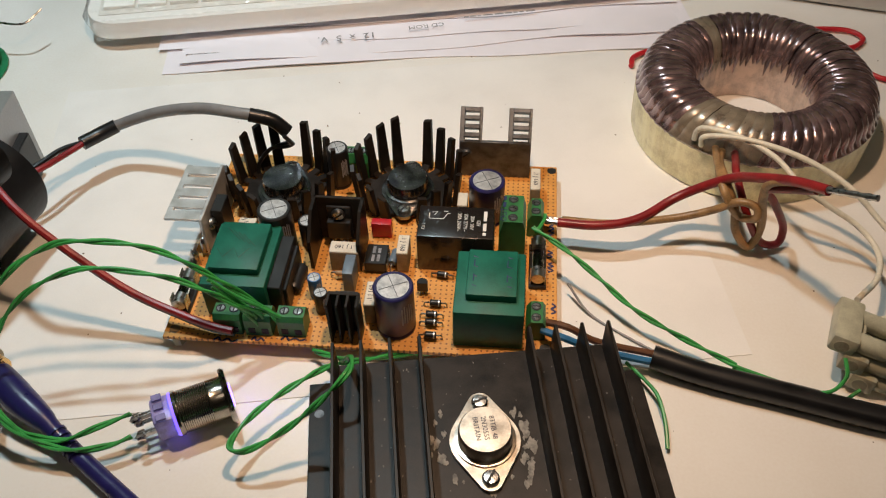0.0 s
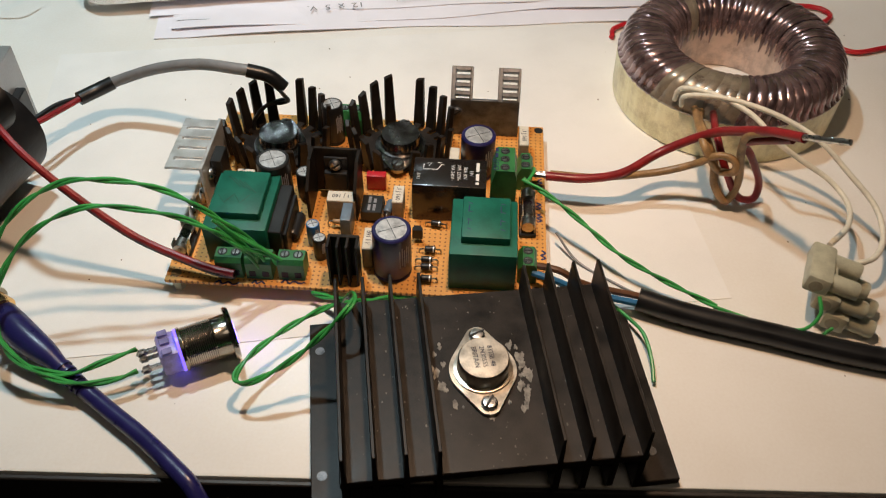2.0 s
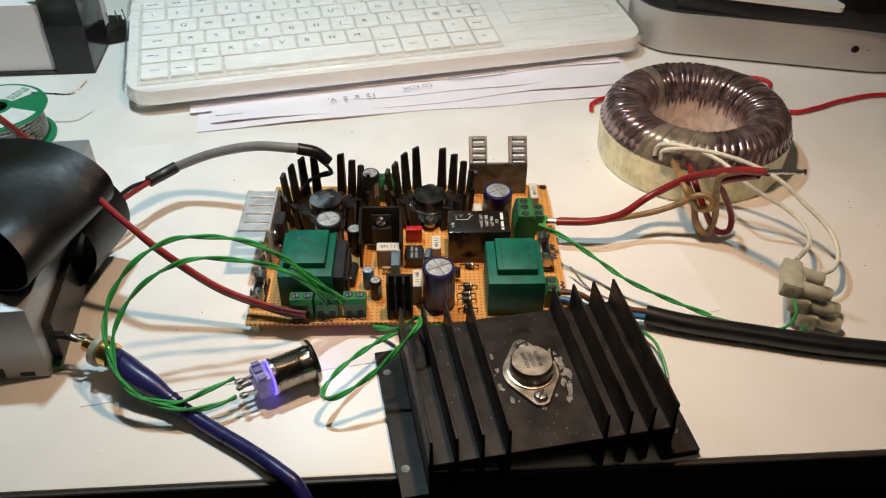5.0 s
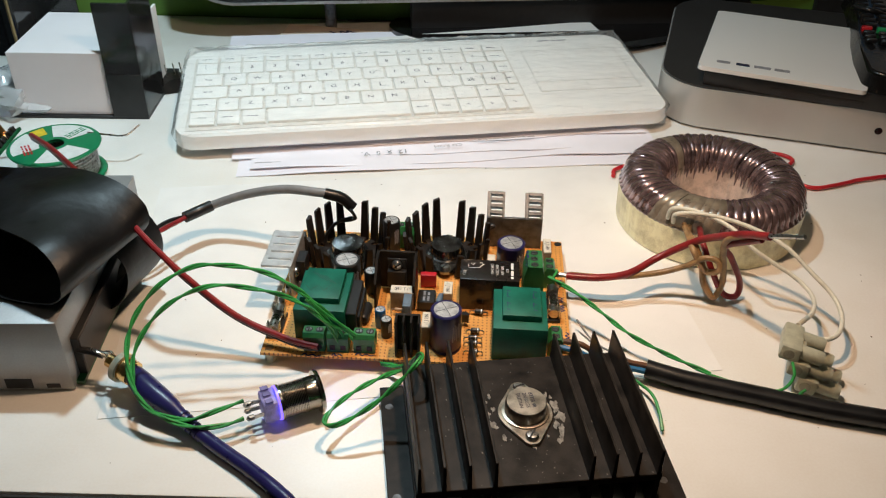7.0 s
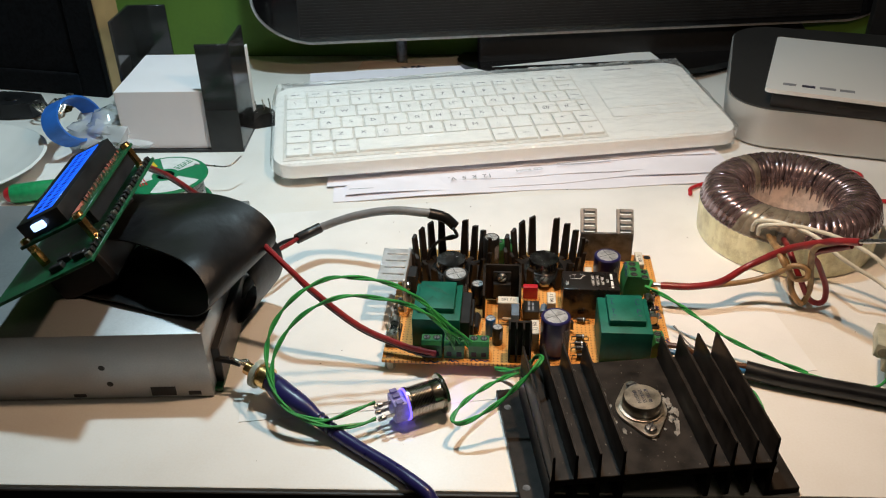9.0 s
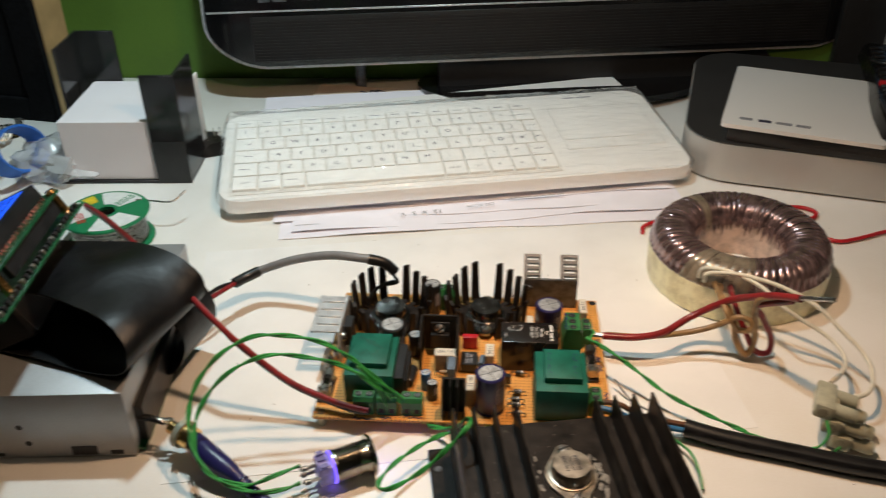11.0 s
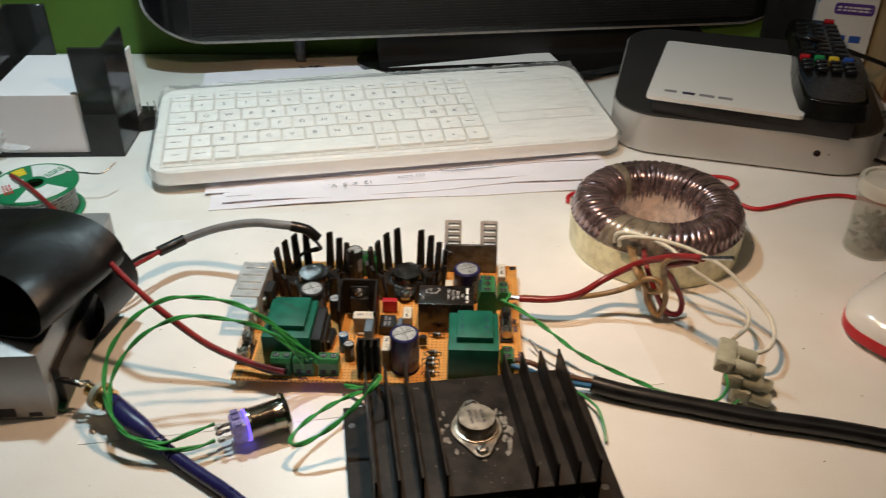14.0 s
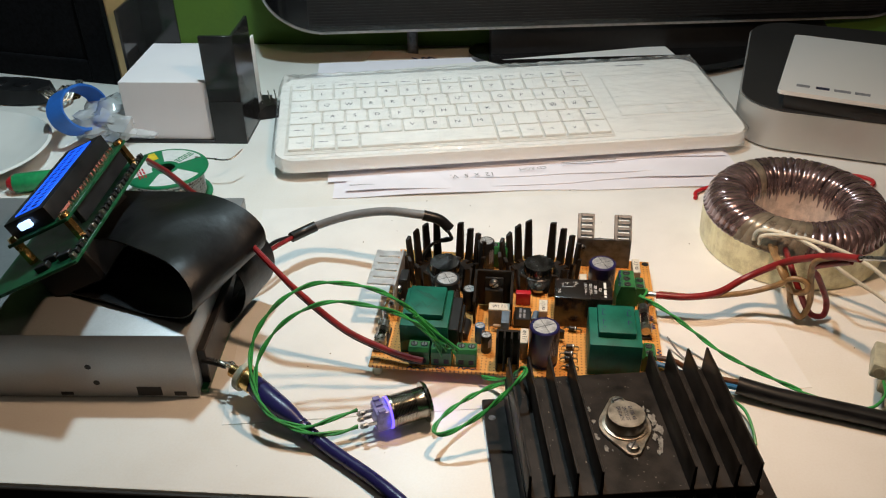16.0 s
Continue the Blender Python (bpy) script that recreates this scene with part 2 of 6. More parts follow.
def lathe(bm, profile, seg=32, at=(0, 0, 0), m=None):
    """Turns (radius, height) pairs about z; ends with radius 0 close."""
    rings = []
    for r, z in profile:
        if r < 1e-6:
            rings.append([bm.verts.new((at[0], at[1], at[2] + z))])
        else:
            rings.append([bm.verts.new((at[0] + r * math.cos(2 * math.pi * k / seg), at[1] + r * math.sin(2 * math.pi * k / seg), at[2] + z)) for k in range(seg)])
    for a, b in zip(rings, rings[1:]):
        for k in range(seg):
            k2 = (k + 1) % seg
            q = [a[k % len(a)], a[k2 % len(a)], b[k2 % len(b)], b[k % len(b)]]
            q = [v for i, v in enumerate(q) if v not in q[:i]]
            if len(q) > 2:
                bm.faces.new(q)
    vs = [v for r in rings for v in r]
    if m is not None:
        bmesh.ops.transform(bm, matrix=m, verts=vs)
    return vs


def outline(bm, pts, z0, z1, m=None, taper=None):
    """A prism over a closed outline (x, y)."""
    lo = [bm.verts.new((x, y, z0)) for x, y in pts]
    hi = [bm.verts.new((*(taper(x, y) if taper else (x, y)), z1)) for x, y in pts]
    k = len(pts)
    bm.faces.new(lo[::-1])
    bm.faces.new(hi)
    for i in range(k):
        bm.faces.new((lo[i], lo[(i + 1) % k], hi[(i + 1) % k], hi[i]))
    if m is not None:
        bmesh.ops.transform(bm, matrix=m, verts=lo + hi)
    return lo + hi


def rounded(w, d, r, n=6, cx=0.0, cy=0.0):
    pts = []
    for sx, sy, a0 in ((1, 1, 0), (-1, 1, 90), (-1, -1, 180), (1, -1, 270)):
        for k in range(n + 1):
            a = radians(a0 + 90 * k / n)
            pts.append((cx + sx * (w / 2 - r) + r * math.cos(a), cy + sy * (d / 2 - r) + r * math.sin(a)))
    return pts


def smooth_path(pts, step=8):
    """A smooth line through the points."""
    p = [Vector(q) for q in pts]
    p = [2 * p[0] - p[1]] + p + [2 * p[-1] - p[-2]]
    out = []
    for i in range(1, len(p) - 2):
        a, b, c, d = p[i - 1 : i + 3]
        for k in range(step):
            t = k / step
            out.append(0.5 * ((2 * b) + (c - a) * t + (2 * a - 5 * b + 4 * c - d) * t * t + (3 * b - a - 3 * c + d) * t ** 3))
    out.append(p[-2].copy())
    return out


def sweep(bm, line, r, seg=10, flat=1.0):
    """A tube of radius r (a number or one per point) along a line."""
    up = Vector((0, 0, 1))
    rings = []
    side = None
    for i, q in enumerate(line):
        d = (line[min(i + 1, len(line) - 1)] - line[max(i - 1, 0)]).normalized()
        s = d.cross(up) if side is None else side - d * side.dot(d)
        if s.length < 1e-4:
            s = d.cross(Vector((1, 0, 0)))
        side = s.normalized()
        u = side.cross(d)
        rad = r[i] if isinstance(r, (list, tuple)) else r
        rings.append([bm.verts.new(q + rad * (math.cos(2 * math.pi * k / seg) * side + flat * math.sin(2 * math.pi * k / seg) * u)) for k in range(seg)])
    for a, b in zip(rings, rings[1:]):
        for k in range(seg):
            bm.faces.new((a[k], a[(k + 1) % seg], b[(k + 1) % seg], b[k]))
    bm.faces.new(rings[0][::-1])
    bm.faces.new(rings[-1])


def twist(line, off, pitch, phase):
    """A strand wound round a line."""
    out, run = [], 0.0
    for i, q in enumerate(line):
        if i:
            run += (q - line[i - 1]).length
        d = (line[min(i + 1, len(line) - 1)] - line[max(i - 1, 0)]).normalized()
        s = d.cross(Vector((0, 0, 1))).normalized()
        u = s.cross(d)
        a = 2 * math.pi * run / pitch + phase
        out.append(q + off * (math.cos(a) * s + math.sin(a) * u))
    return out


def resample(line, step):
    out, left = [line[0].copy()], step
    for a, b in zip(line, line[1:]):
        gap = (b - a).length
        at = left
        while at < gap:
            out.append(a.lerp(b, at / gap))
            at += step
        left = at - gap
    out.append(line[-1].copy())
    return out


def finish(bm, name, material, smooth=True):
    bmesh.ops.recalc_face_normals(bm, faces=bm.faces)
    bmesh.ops.scale(bm, vec=(0.001,) * 3, verts=bm.verts)
    me = bpy.data.meshes.new(name)
    bm.to_mesh(me)
    bm.free()
    for one in material if isinstance(material, (list, tuple)) else [material]:
        me.materials.append(one)
    if smooth:
        me.shade_smooth()
        me.set_sharp_from_angle(angle=radians(38))
    return me


def thing(name, at=(0, 0, 0), rz=0.0, label="", category="", group="", kind="", rx=0.0, ry=0.0):
    ob = new(name)
    ob.empty_display_size = 0.01
    ob.matrix_world = pose(at[0] / 1000, at[1] / 1000, at[2] / 1000, rx, ry, rz)
    return tagged(ob, label, category, group, kind)


def part(name, bm, material, parent, label="", m=None, smooth=True):
    ob = new(name, finish(bm, name, material, smooth))
    ob.parent = parent
    if m is not None:
        ob.matrix_local = m
    return tagged(ob, label)


def single(name, bm, material, label="", category="", group="", kind="", at=(0, 0, 0), rz=0.0):
    ob = new(name, finish(bm, name, material))
    ob.matrix_world = pose(at[0] / 1000, at[1] / 1000, at[2] / 1000, 0, 0, rz)
    return tagged(ob, label, category, group, kind)


def mm(x, y, z, rx=0, ry=0, rz=0):
    return pose(x / 1000, y / 1000, z / 1000, rx, ry, rz)


def text(words, size, parent, m, material, name="lettering", thick=0.04):
    """Lettering as a thin mesh, size in millimetres, centred."""
    cu = bpy.data.curves.new(name, "FONT")
    cu.body, cu.size, cu.extrude = words, size / 1000, thick / 1000
    cu.align_x, cu.align_y, cu.resolution_u = "CENTER", "CENTER", 2
    tmp = bpy.data.objects.new(name, cu)
    me = bpy.data.meshes.new_from_object(tmp)
    bpy.data.objects.remove(tmp)
    bpy.data.curves.remove(cu)
    me.materials.clear()
    me.materials.append(material)
    ob = new(name, me)
    ob.parent = parent
    ob.matrix_local = m
    return ob


def bars(parent, m, w, h, rows, material, name="printed_text", seed=1, gap=0.45, thick=0.05):
    """Lines of unreadable print as short bars, w by h millimetres."""
    rnd = random.Random(seed)
    bm = bmesh.new()
    pitch = h / rows
    for k in range(rows):
        x = -w / 2
        y = h / 2 - (k + 0.5) * pitch
        while x < w / 2 - 0.2:
            run = min(w / 2 - x, pitch * rnd.uniform(0.8, 2.6))
            box(bm, x, x + run, y - pitch * (1 - gap) / 2, y + pitch * (1 - gap) / 2, 0, thick)
            x += run + pitch * rnd.uniform(0.3, 0.6)
    return part(name, bm, material, parent, m=m, smooth=False)

# ---- the room and the desk ----
DESK_TURN = -2.8


def structure(name, bm, material, label, category, rz=DESK_TURN, at=(0, 0, 0)):
    ob = single(name, bm, material, label, category, kind="structure", at=at, rz=rz)
    return ob


bm = bmesh.new()
box(bm, -1000, 1200, 0, 543, -24, 0, 1.2, 2)
desk = structure("desk_top", bm, DESK, "white laminate desk top with specks and faint stains", "desk", at=(0, -76.5, 0))
bm = bmesh.new()
box(bm, -1000, 1200, -2.2, -0.2, -23, -1.0, 0.5)
part("edge_strip", bm, mat("dark_edge_band", (0.022, 0.017, 0.014), 0.5), desk, "dark edge band")
bm = bmesh.new()
box(bm, -990, 1190, 6, 40, -330, -25, 1)
part("drawer_front", bm, DARK, desk, "black drawer front below the top")
bm = bmesh.new()
box(bm, -1600, 2000, 545, 600, -740, 1700)
structure("wall_north", bm, GREENWALL, "matt green painted wall behind the desk", "wall", at=(0, -76.5, 0))
for nm, q in (("wall_west", (-1660, -1600, -2000, 600)), ("wall_east", (2000, 2060, -2000, 600)), ("wall_south", (-1660, 2060, -2060, -2000))):
    bm = bmesh.new()
    box(bm, *q, -740, 1700)
    structure(nm, bm, ROOMWALL, "plain painted room wall", "wall", at=(0, -76.5, 0))
bm = bmesh.new()
box(bm, -1660, 2060, -2060, 600, -800, -740)
structure("floor", bm, FLOORM, "dark floor below the desk", "floor", at=(0, -76.5, 0))
bm = bmesh.new()
box(bm, -1660, 2060, -2060, 600, 1700, 1760)
structure("ceiling", bm, ROOMWALL, "plain painted ceiling", "ceiling", at=(0, -76.5, 0))


def specks():
    rnd = random.Random(5)
    bm = bmesh.new()
    for k in range(60):
        x, y = rnd.uniform(-60, 330), rnd.uniform(-70, 190)
        r = rnd.uniform(0.15, 0.5)
        lathe(bm, [(r, 0.02), (r * 0.6, r * 0.5), (0, r * 0.6)], 5, (x, y, 0.45 if -80 < x < 205 and -20 < y < 175 else 0))
    single("crumbs", bm, mat("crumb", (0.12, 0.06, 0.03), 0.7), "tiny brown solder crumbs scattered on the desk", "crumbs", kind="stuff")


specks()

# ---- sheets of paper ----


def sheet(name, w, d, at, rz, material, label, wave=0.0, seed=1, thick=0.25, nx=24, ny=10, ragged=0.0):
    rnd = random.Random(seed)
    ph = rnd.uniform(0, 6)
    bm = bmesh.new()
    grid = []
    for j in range(ny + 1):
        row = []
        for i in range(nx + 1):
            x, y = w * i / nx, d * j / ny
            if ragged and j == 0:
                y += ragged * (math.sin(x * 0.021 + ph) + 0.5 * math.sin(x * 0.067 + 2 * ph)) * i / nx
            z = wave * max(0, math.sin(x * 0.03 + ph) * math.cos(y * 0.02 + ph)) * (1 - j / ny)
            row.append(bm.verts.new((x, y, z)))
        grid.append(row)
    fs = [bm.faces.new((grid[j][i], grid[j][i + 1], grid[j + 1][i + 1], grid[j + 1][i])) for j in range(ny) for i in range(nx)]
    r = bmesh.ops.extrude_face_region(bm, geom=fs)
    bmesh.ops.translate(bm, vec=(0, 0, thick), verts=[v for v in r["geom"] if isinstance(v, bmesh.types.BMVert)])
    return single(name, bm, material, label, "paper", at=at, rz=rz)


def curve_mark(parent, pts, r, material, name="pen_mark"):
    bm = bmesh.new()
    sweep(bm, smooth_path(pts, 4), r, 5, 0.3)
    return part(name, bm, material, parent)


sheet("paper_sheet", 286, 198, (-69, -33, 0.1), 5.6, PAPER, "large white sheet of paper lying under the circuit board", 0.0)
note = sheet("paper_sheet", 283, 175, (-44, 178, 0.4), 4.0, PAPER_P, "printed paper sheet with handwriting and ragged edge under keyboard", 1.5, 2, ragged=3.0)
sheet("paper_sheet", 268, 168, (-36, 185, 1.0), 4.6, PAPER_P, "white printer paper in the pile under the keyboard", 2.2, 5, ragged=4.0)
sheet("paper_sheet", 284, 160, (-50, 198, 1.6), 4.6, PAPER_P, "white printer paper in the pile under the keyboard", 2.0, 3, ragged=4.5)
sheet("paper_sheet", 296, 160, (-63, 212, 2.3), 4.2, PAPER_P, "white printer paper in the pile under the keyboard", 1.8, 7, ragged=3.0)
sheet("paper_sheet", 297, 190, (-70, 226, 3.0), 5.0, PAPER_P, "white printer paper in the pile under the keyboard", 1.4, 9, ragged=3.0)
sheet("paper_sheet", 297, 120, (-37, 260, 8.0), 12.6, PAPER, "white sheet sticking out behind the keyboard", 0.6, 4)
env = sheet("envelope", 128, 80, (-57, 370, 2.0), -12.0, KRAFT, "brownish envelope with a scribble behind the keyboard", 0.4, 6)
curve_mark(env, [(40 + x, 60 + y, 0.8) for x, y in ((0, 8), (6, 5), (3, 1), (11, 5), (9, 11), (17, 8), (14, 13), (23, 10))], 0.9, INK)
text("12  x  5  V.", 7.0, note, mm(96, 20, 3.4, rz=184), INKGREY)
text("CD ROM", 5.0, note, mm(139, 26, 3.8, rz=186), INKGREY)
bars(note, mm(180, 33, 4.4, rz=4), 40, 2.2, 1, INKGREY, seed=4)
bars(note, mm(20, 14, 2.2), 18, 1.2, 1, INKGREY, seed=9)


# ---- circuit board ----
pcb = thing("circuit_board", (0, 0, 0), 0, "orange perforated circuit board crowded with soldered parts on short feet", "circuit board")
TOP = 8.0
BOARD_TURN = -5.2
bm = bmesh.new()
box(bm, 0, 145.5, 0, 104.6, TOP - 1.6, TOP, 0.15)
part("board", bm, PERF, pcb, "orange perforated board", m=mm(-2.5, 1, 0, rz=BOARD_TURN), smooth=False)
for x, y in ((1.5, 4.5), (138.5, -7), (12, 101), (149.5, 89.5)):
    bm = bmesh.new()
    lathe(bm, [(0, 0.5), (2.6, 0.5), (2.6, TOP - 1.7), (0, TOP - 1.7)], 6, (x, y, 0))
    part("foot", bm, NYLON, pcb)
    # flat disc coloured as the shade inside the mounting hole
    bm = bmesh.new()
    lathe(bm, [(2.0, TOP + 0.02), (2.0, TOP + 0.12), (0, TOP + 0.12)], 16, (x, y, 0))
    part("mounting_hole", bm, DARK if x > 100 else mat("hole_shade", (0.25, 0.18, 0.10), 0.6), pcb)


def transformer(x0, x1, y0, y1, zl, zt, inner, marks):
    bm = bmesh.new()
    box(bm, x0, x1, y0, y1, TOP, zl, 0.5, 2)
    tr = part("transformer", bm, GREEN_TR, pcb, "green moulded transformer")
    bm = bmesh.new()
    box(bm, *inner, zl - 0.3, zt, 0.6, 2)
    part("raised_top", bm, GREEN_TR, tr)
    for i, pts in enumerate(marks):
        bm = bmesh.new()
        sweep(bm, [Vector((x, y, zt + 0.02)) for x, y in pts], 0.2, 5, 0.3)
        part("scratch", bm, BLUEINK if x0 > 60 else mat("scratched_green", (0.01, 0.07, 0.045), 0.5) if "scratched_green" not in MATS else MATS["scratched_green"], tr)
    return tr


tl = transformer(14.3, 38.5, 10, 41.5, 25.6, 28.8, (16.5, 35.3, 15.5, 39.5), [((19.5 + 2.2 * k, 36 - k), (25.5 + 2.2 * k, 30 - k)) for k in range(4)] + [((18, 25), (21, 21), (24, 26), (27, 21), (30, 26))])
bm = bmesh.new()
box(bm, 38, 43.5, 12.5, 39.5, TOP, 22.5, 0.4)
box(bm, 38, 45, 14.5, 37.5, TOP, 19.5, 0.4)
part("bobbin", bm, BLACK_PL, tl, "black bobbin")
transformer(106.5, 131.5, -6.2, 23.5, 27, 30.4, (110.6, 128.6, -0.5, 21.5), [((112.6 + 12.5 * (k % 2), 18 - 4.6 * (k // 2)), (114.2 + 12.5 * (k % 2), 17.4 - 4.6 * (k // 2))) for k in range(8)] + [((113 + 12 * (k % 2), 16.5 - 7 * (k // 2)), (113 + 12 * (k % 2), 13 - 7 * (k // 2))) for k in range(4)])


def terminal(x0, y0, poles, face, h=10.0, depth=8.0, pitch=5.0, tone=GREEN_TM):
    """A screw terminal block; face: the angle that its wire side looks to."""
    w = poles * pitch
    m = mm(x0, y0, TOP, rz=face)
    bm = bmesh.new()
    pro = [(-depth / 2, 0), (depth / 2, 0), (depth / 2, h * 0.72), (depth / 2 - 1.6, h), (-depth / 2 + 1.2, h), (-depth / 2, h * 0.8)]
    lo = [bm.verts.new((-w / 2, y, z)) for y, z in pro]
    hi = [bm.verts.new((w / 2, y, z)) for y, z in pro]
    bm.faces.new(lo)
    bm.faces.new(hi[::-1])
    for i in range(len(pro)):
        bm.faces.new((lo[i], hi[i], hi[(i + 1) % len(pro)], lo[(i + 1) % len(pro)]))
    body = part("terminal_block", bm, tone, pcb, "green screw terminal", m=m, smooth=False)
    for k in range(poles):
        cx = -w / 2 + (k + 0.5) * pitch
        bm = bmesh.new()
        lathe(bm, [(1.9, h + 0.03), (1.9, h + 0.1), (0, h + 0.1)], 14, (cx, 0, 0))
        part("screw_well", bm, DARK, body)
        bm = bmesh.new()
        lathe(bm, [(1.35, h + 0.08), (1.35, h + 0.3), (0, h + 0.35)], 12, (cx, 0, 0))
        part("screw", bm, TIN, body)
        bm = bmesh.new()
        box(bm, cx - 0.25, cx + 0.25, -1.3, 1.3, h + 0.3, h + 0.42)
        part("screw_slot", bm, DARK, body)
        bm = bmesh.new()
        box(bm, cx - 1.3, cx + 1.3, -depth / 2 - 0.08, -depth / 2 + 0.1, 1.4, h * 0.42, 0.2)
        part("wire_entry", bm, DARK, body)
    return body


terminal(23, 5.8, 2, 0)
terminal(34.2, 4.8, 2, 0)
terminal(46.5, 4.0, 2, 0)
tall = terminal(128.8, 39.8, 3, 90, 25.5, 10, 4.9)
terminal(135.5, 2, 2, 90, 10, 7)
terminal(139.3, 54.5, 2, 90, 12, 6.5)
terminal(65, 90, 2, 180, 13, 8)
text("OUT", 3.4, tall, mm(-3.4, 3.3, 25.56), BLUEINK, "handwritten_mark")
bars(tall, mm(3.6, 3.3, 25.53), 6, 2.2, 1, BLUEINK, "handwritten_mark", seed=3)

# relay
bm = bmesh.new()
box(bm, 92.5, 121.8, 31.2, 48.2, TOP, 27, 0.5, 2)
relay = part("relay", bm, mat("relay_case", (0.016, 0.013, 0.012), 0.28, var=0.1, size=20, coat=0.2), pcb, "black power relay with white print")
WPRINT = mat("white_print", (0.75, 0.75, 0.73), 0.6, var=0.05)
for k, wd in enumerate(("30A 240V~", "20A 277V~", "30A 30V", "12V")):
    text(wd, 2.1, relay, mm(108.2 + 2.5 * k, 39.5, 27.03, rz=-90), WPRINT)
bars(relay, mm(118.2, 39.5, 27.02, rz=-90), 13, 2.4, 1, WPRINT, seed=6)
text("1212", 1.9, relay, mm(94.8, 36.5, 27.03, rz=90), WPRINT)
for pts in (((96.5, 44), (96.5, 41), (102, 41), (103.5, 44), (104.6, 44)), ((97.5, 44.5), (99.5, 44.8), (98.5, 43)), ((102, 45.2), (103.6, 45.2))):
    bm = bmesh.new()
    sweep(bm, [Vector((x, y, 27.03)) for x, y in pts], 0.16, 5, 0.3)
    part("wiring_symbol", bm, WPRINT, relay)


def radial_cap(x, y, r, h, sleeve, top=SILVERTOP, cross=True, dz=0.0):
    z = TOP + dz
    bm = bmesh.new()
    lathe(bm, [(0, 0), (r * 0.96, 0), (r, 0.4), (r, 1.0), (r * 0.94, 1.6), (r, 2.3), (r, h - 0.5), (r * 0.93, h), (r * 0.80, h), (r * 0.80, h - 0.25), (0, h - 0.25)], 36, (x, y, z))
    cap = part("capacitor", bm, sleeve, pcb, "electrolytic capacitor in a printed sleeve")
    bm = bmesh.new()
    lathe(bm, [(r * 0.79, h - 0.2), (r * 0.79, h - 0.05), (0, h + 0.12)], 36, (x, y, z))
    part("vent_top", bm, top, cap, "bare aluminium top")
    if cross:
        bm = bmesh.new()
        for a in (25, 115):
            box(bm, -r * 0.72, r * 0.72, -0.12, 0.12, h + 0.02, h + 0.16, m=Matrix.Translation((x, y, z)) @ pose(0, 0, 0, 0, 0, a))
        part("vent_score", bm, ALU_D, cap)
    bm = bmesh.new()
    a0 = radians(-60)
    for k in range(5):
        a = a0 + k * 0.14
        zz = z + h * 0.35 + k % 2
        box(bm, -0.05, 0.05, -0.25, 0.25, 0, h * 0.4, m=Matrix.Translation((x + r * math.cos(a), y + r * math.sin(a), zz)) @ pose(0, 0, 0, 0, 0, math.degrees(a)))
    part("sleeve_print", bm, mat("sleeve_print", (0.35, 0.36, 0.42), 0.5) if "sleeve_print" not in MATS else MATS["sleeve_print"], cap)
    return cap


radial_cap(84.3, 4.8, 7.3, 22.3, NAVYCAP)
radial_cap(119.8, 61.5, 7.2, 20.5, NAVYCAP)
radial_cap(36.2, 46.5, 6.7, 21, BLACK_PL)
radial_cap(57.5, 84, 4.6, 20, BLACK_PL)
radial_cap(48, 48, 3.6, 13, BLACK_PL)
radial_cap(53.2, 20, 2.6, 10.5, BLUECAP)
radial_cap(56.3, 12.5, 2.7, 10.5, BLACK_PL)
radial_cap(56.5, 63, 2.8, 9, BLUECAP)


def axial(p, q, r, body, name, label, band=None, lead=4.0, z=3.2):
    p, q = Vector((*p, TOP + z)), Vector((*q, TOP + z))
    d = (q - p).normalized()
    bm = bmesh.new()
    n = 10
    line = [p.lerp(q, k / n) for k in range(n + 1)]
    sweep(bm, line, [r * (0.82 if k in (0, n) else 1.0) for k in range(n + 1)], 16)
    ob = part(name, bm, body, pcb, label)
    bm = bmesh.new()
    for a, s in ((p, -1), (q, 1)):
        e = a + s * d * lead
        sweep(bm, smooth_path([a, e - s * d * 0.6, e + Vector((0, 0, -0.8)), e + Vector((0, 0, -z))], 4), 0.32, 6)
    part("lead", bm, TIN, ob)
    if band:
        bm = bmesh.new()
        a, b = (p.lerp(q, 0.75), p.lerp(q, 0.88))
        sweep(bm, [a, b], r * 1.02, 16)
        part("band", bm, band, ob)
    return ob


for y, x in ((13.4, 98.8), (8.0, 97.4), (4.2, 97.2), (-1.8, 97)):
    axial((x - 2.1, y), (x + 2.1, y), 1.3, BLACK_PL, "diode", "black diode with a silver band", ALU, 2.2, 2.2)
axial((99.5, 28), (103.5, 27.6), 1.2, BLACK_PL, "diode", "black diode with a silver band", ALU, 2.4, 2.2)
axial((44.8, 20), (46, 32), 2.9, BLACK_PL, "capacitor", "black axial capacitor", None, 3)
axial((82, 33), (83, 40), 1.7, GREYBLUE, "resistor", "grey-blue resistor", None, 2)
axial((60, 28.4), (66, 28), 1.0, mat("tan_resistor", (0.40, 0.24, 0.12), 0.4), "resistor", "tan resistor with colour bands", RED_W, 2)


def box_cap(x0, x1, y0, y1, h, body, words="", rz=0, top=None, side=None):
    bm = bmesh.new()
    box(bm, x0, x1, y0, y1, TOP + 0.4, TOP + h, 0.3, 2)
    ob = part("film_capacitor", bm, side or body, pcb, "small box-shaped film capacitor")
    if side:
        bm = bmesh.new()
        box(bm, x0 - 0.05, x1 + 0.05, y0 - 0.05, y1 + 0.05, TOP + h - 1.0, TOP + h + 0.05, 0.3)
        part("cap_face", bm, body, ob)
    if words:
        text(words, 2.6, ob, mm((x0 + x1) / 2, (y0 + y1) / 2, TOP + h + 0.1, rz=rz), INK)
    return ob


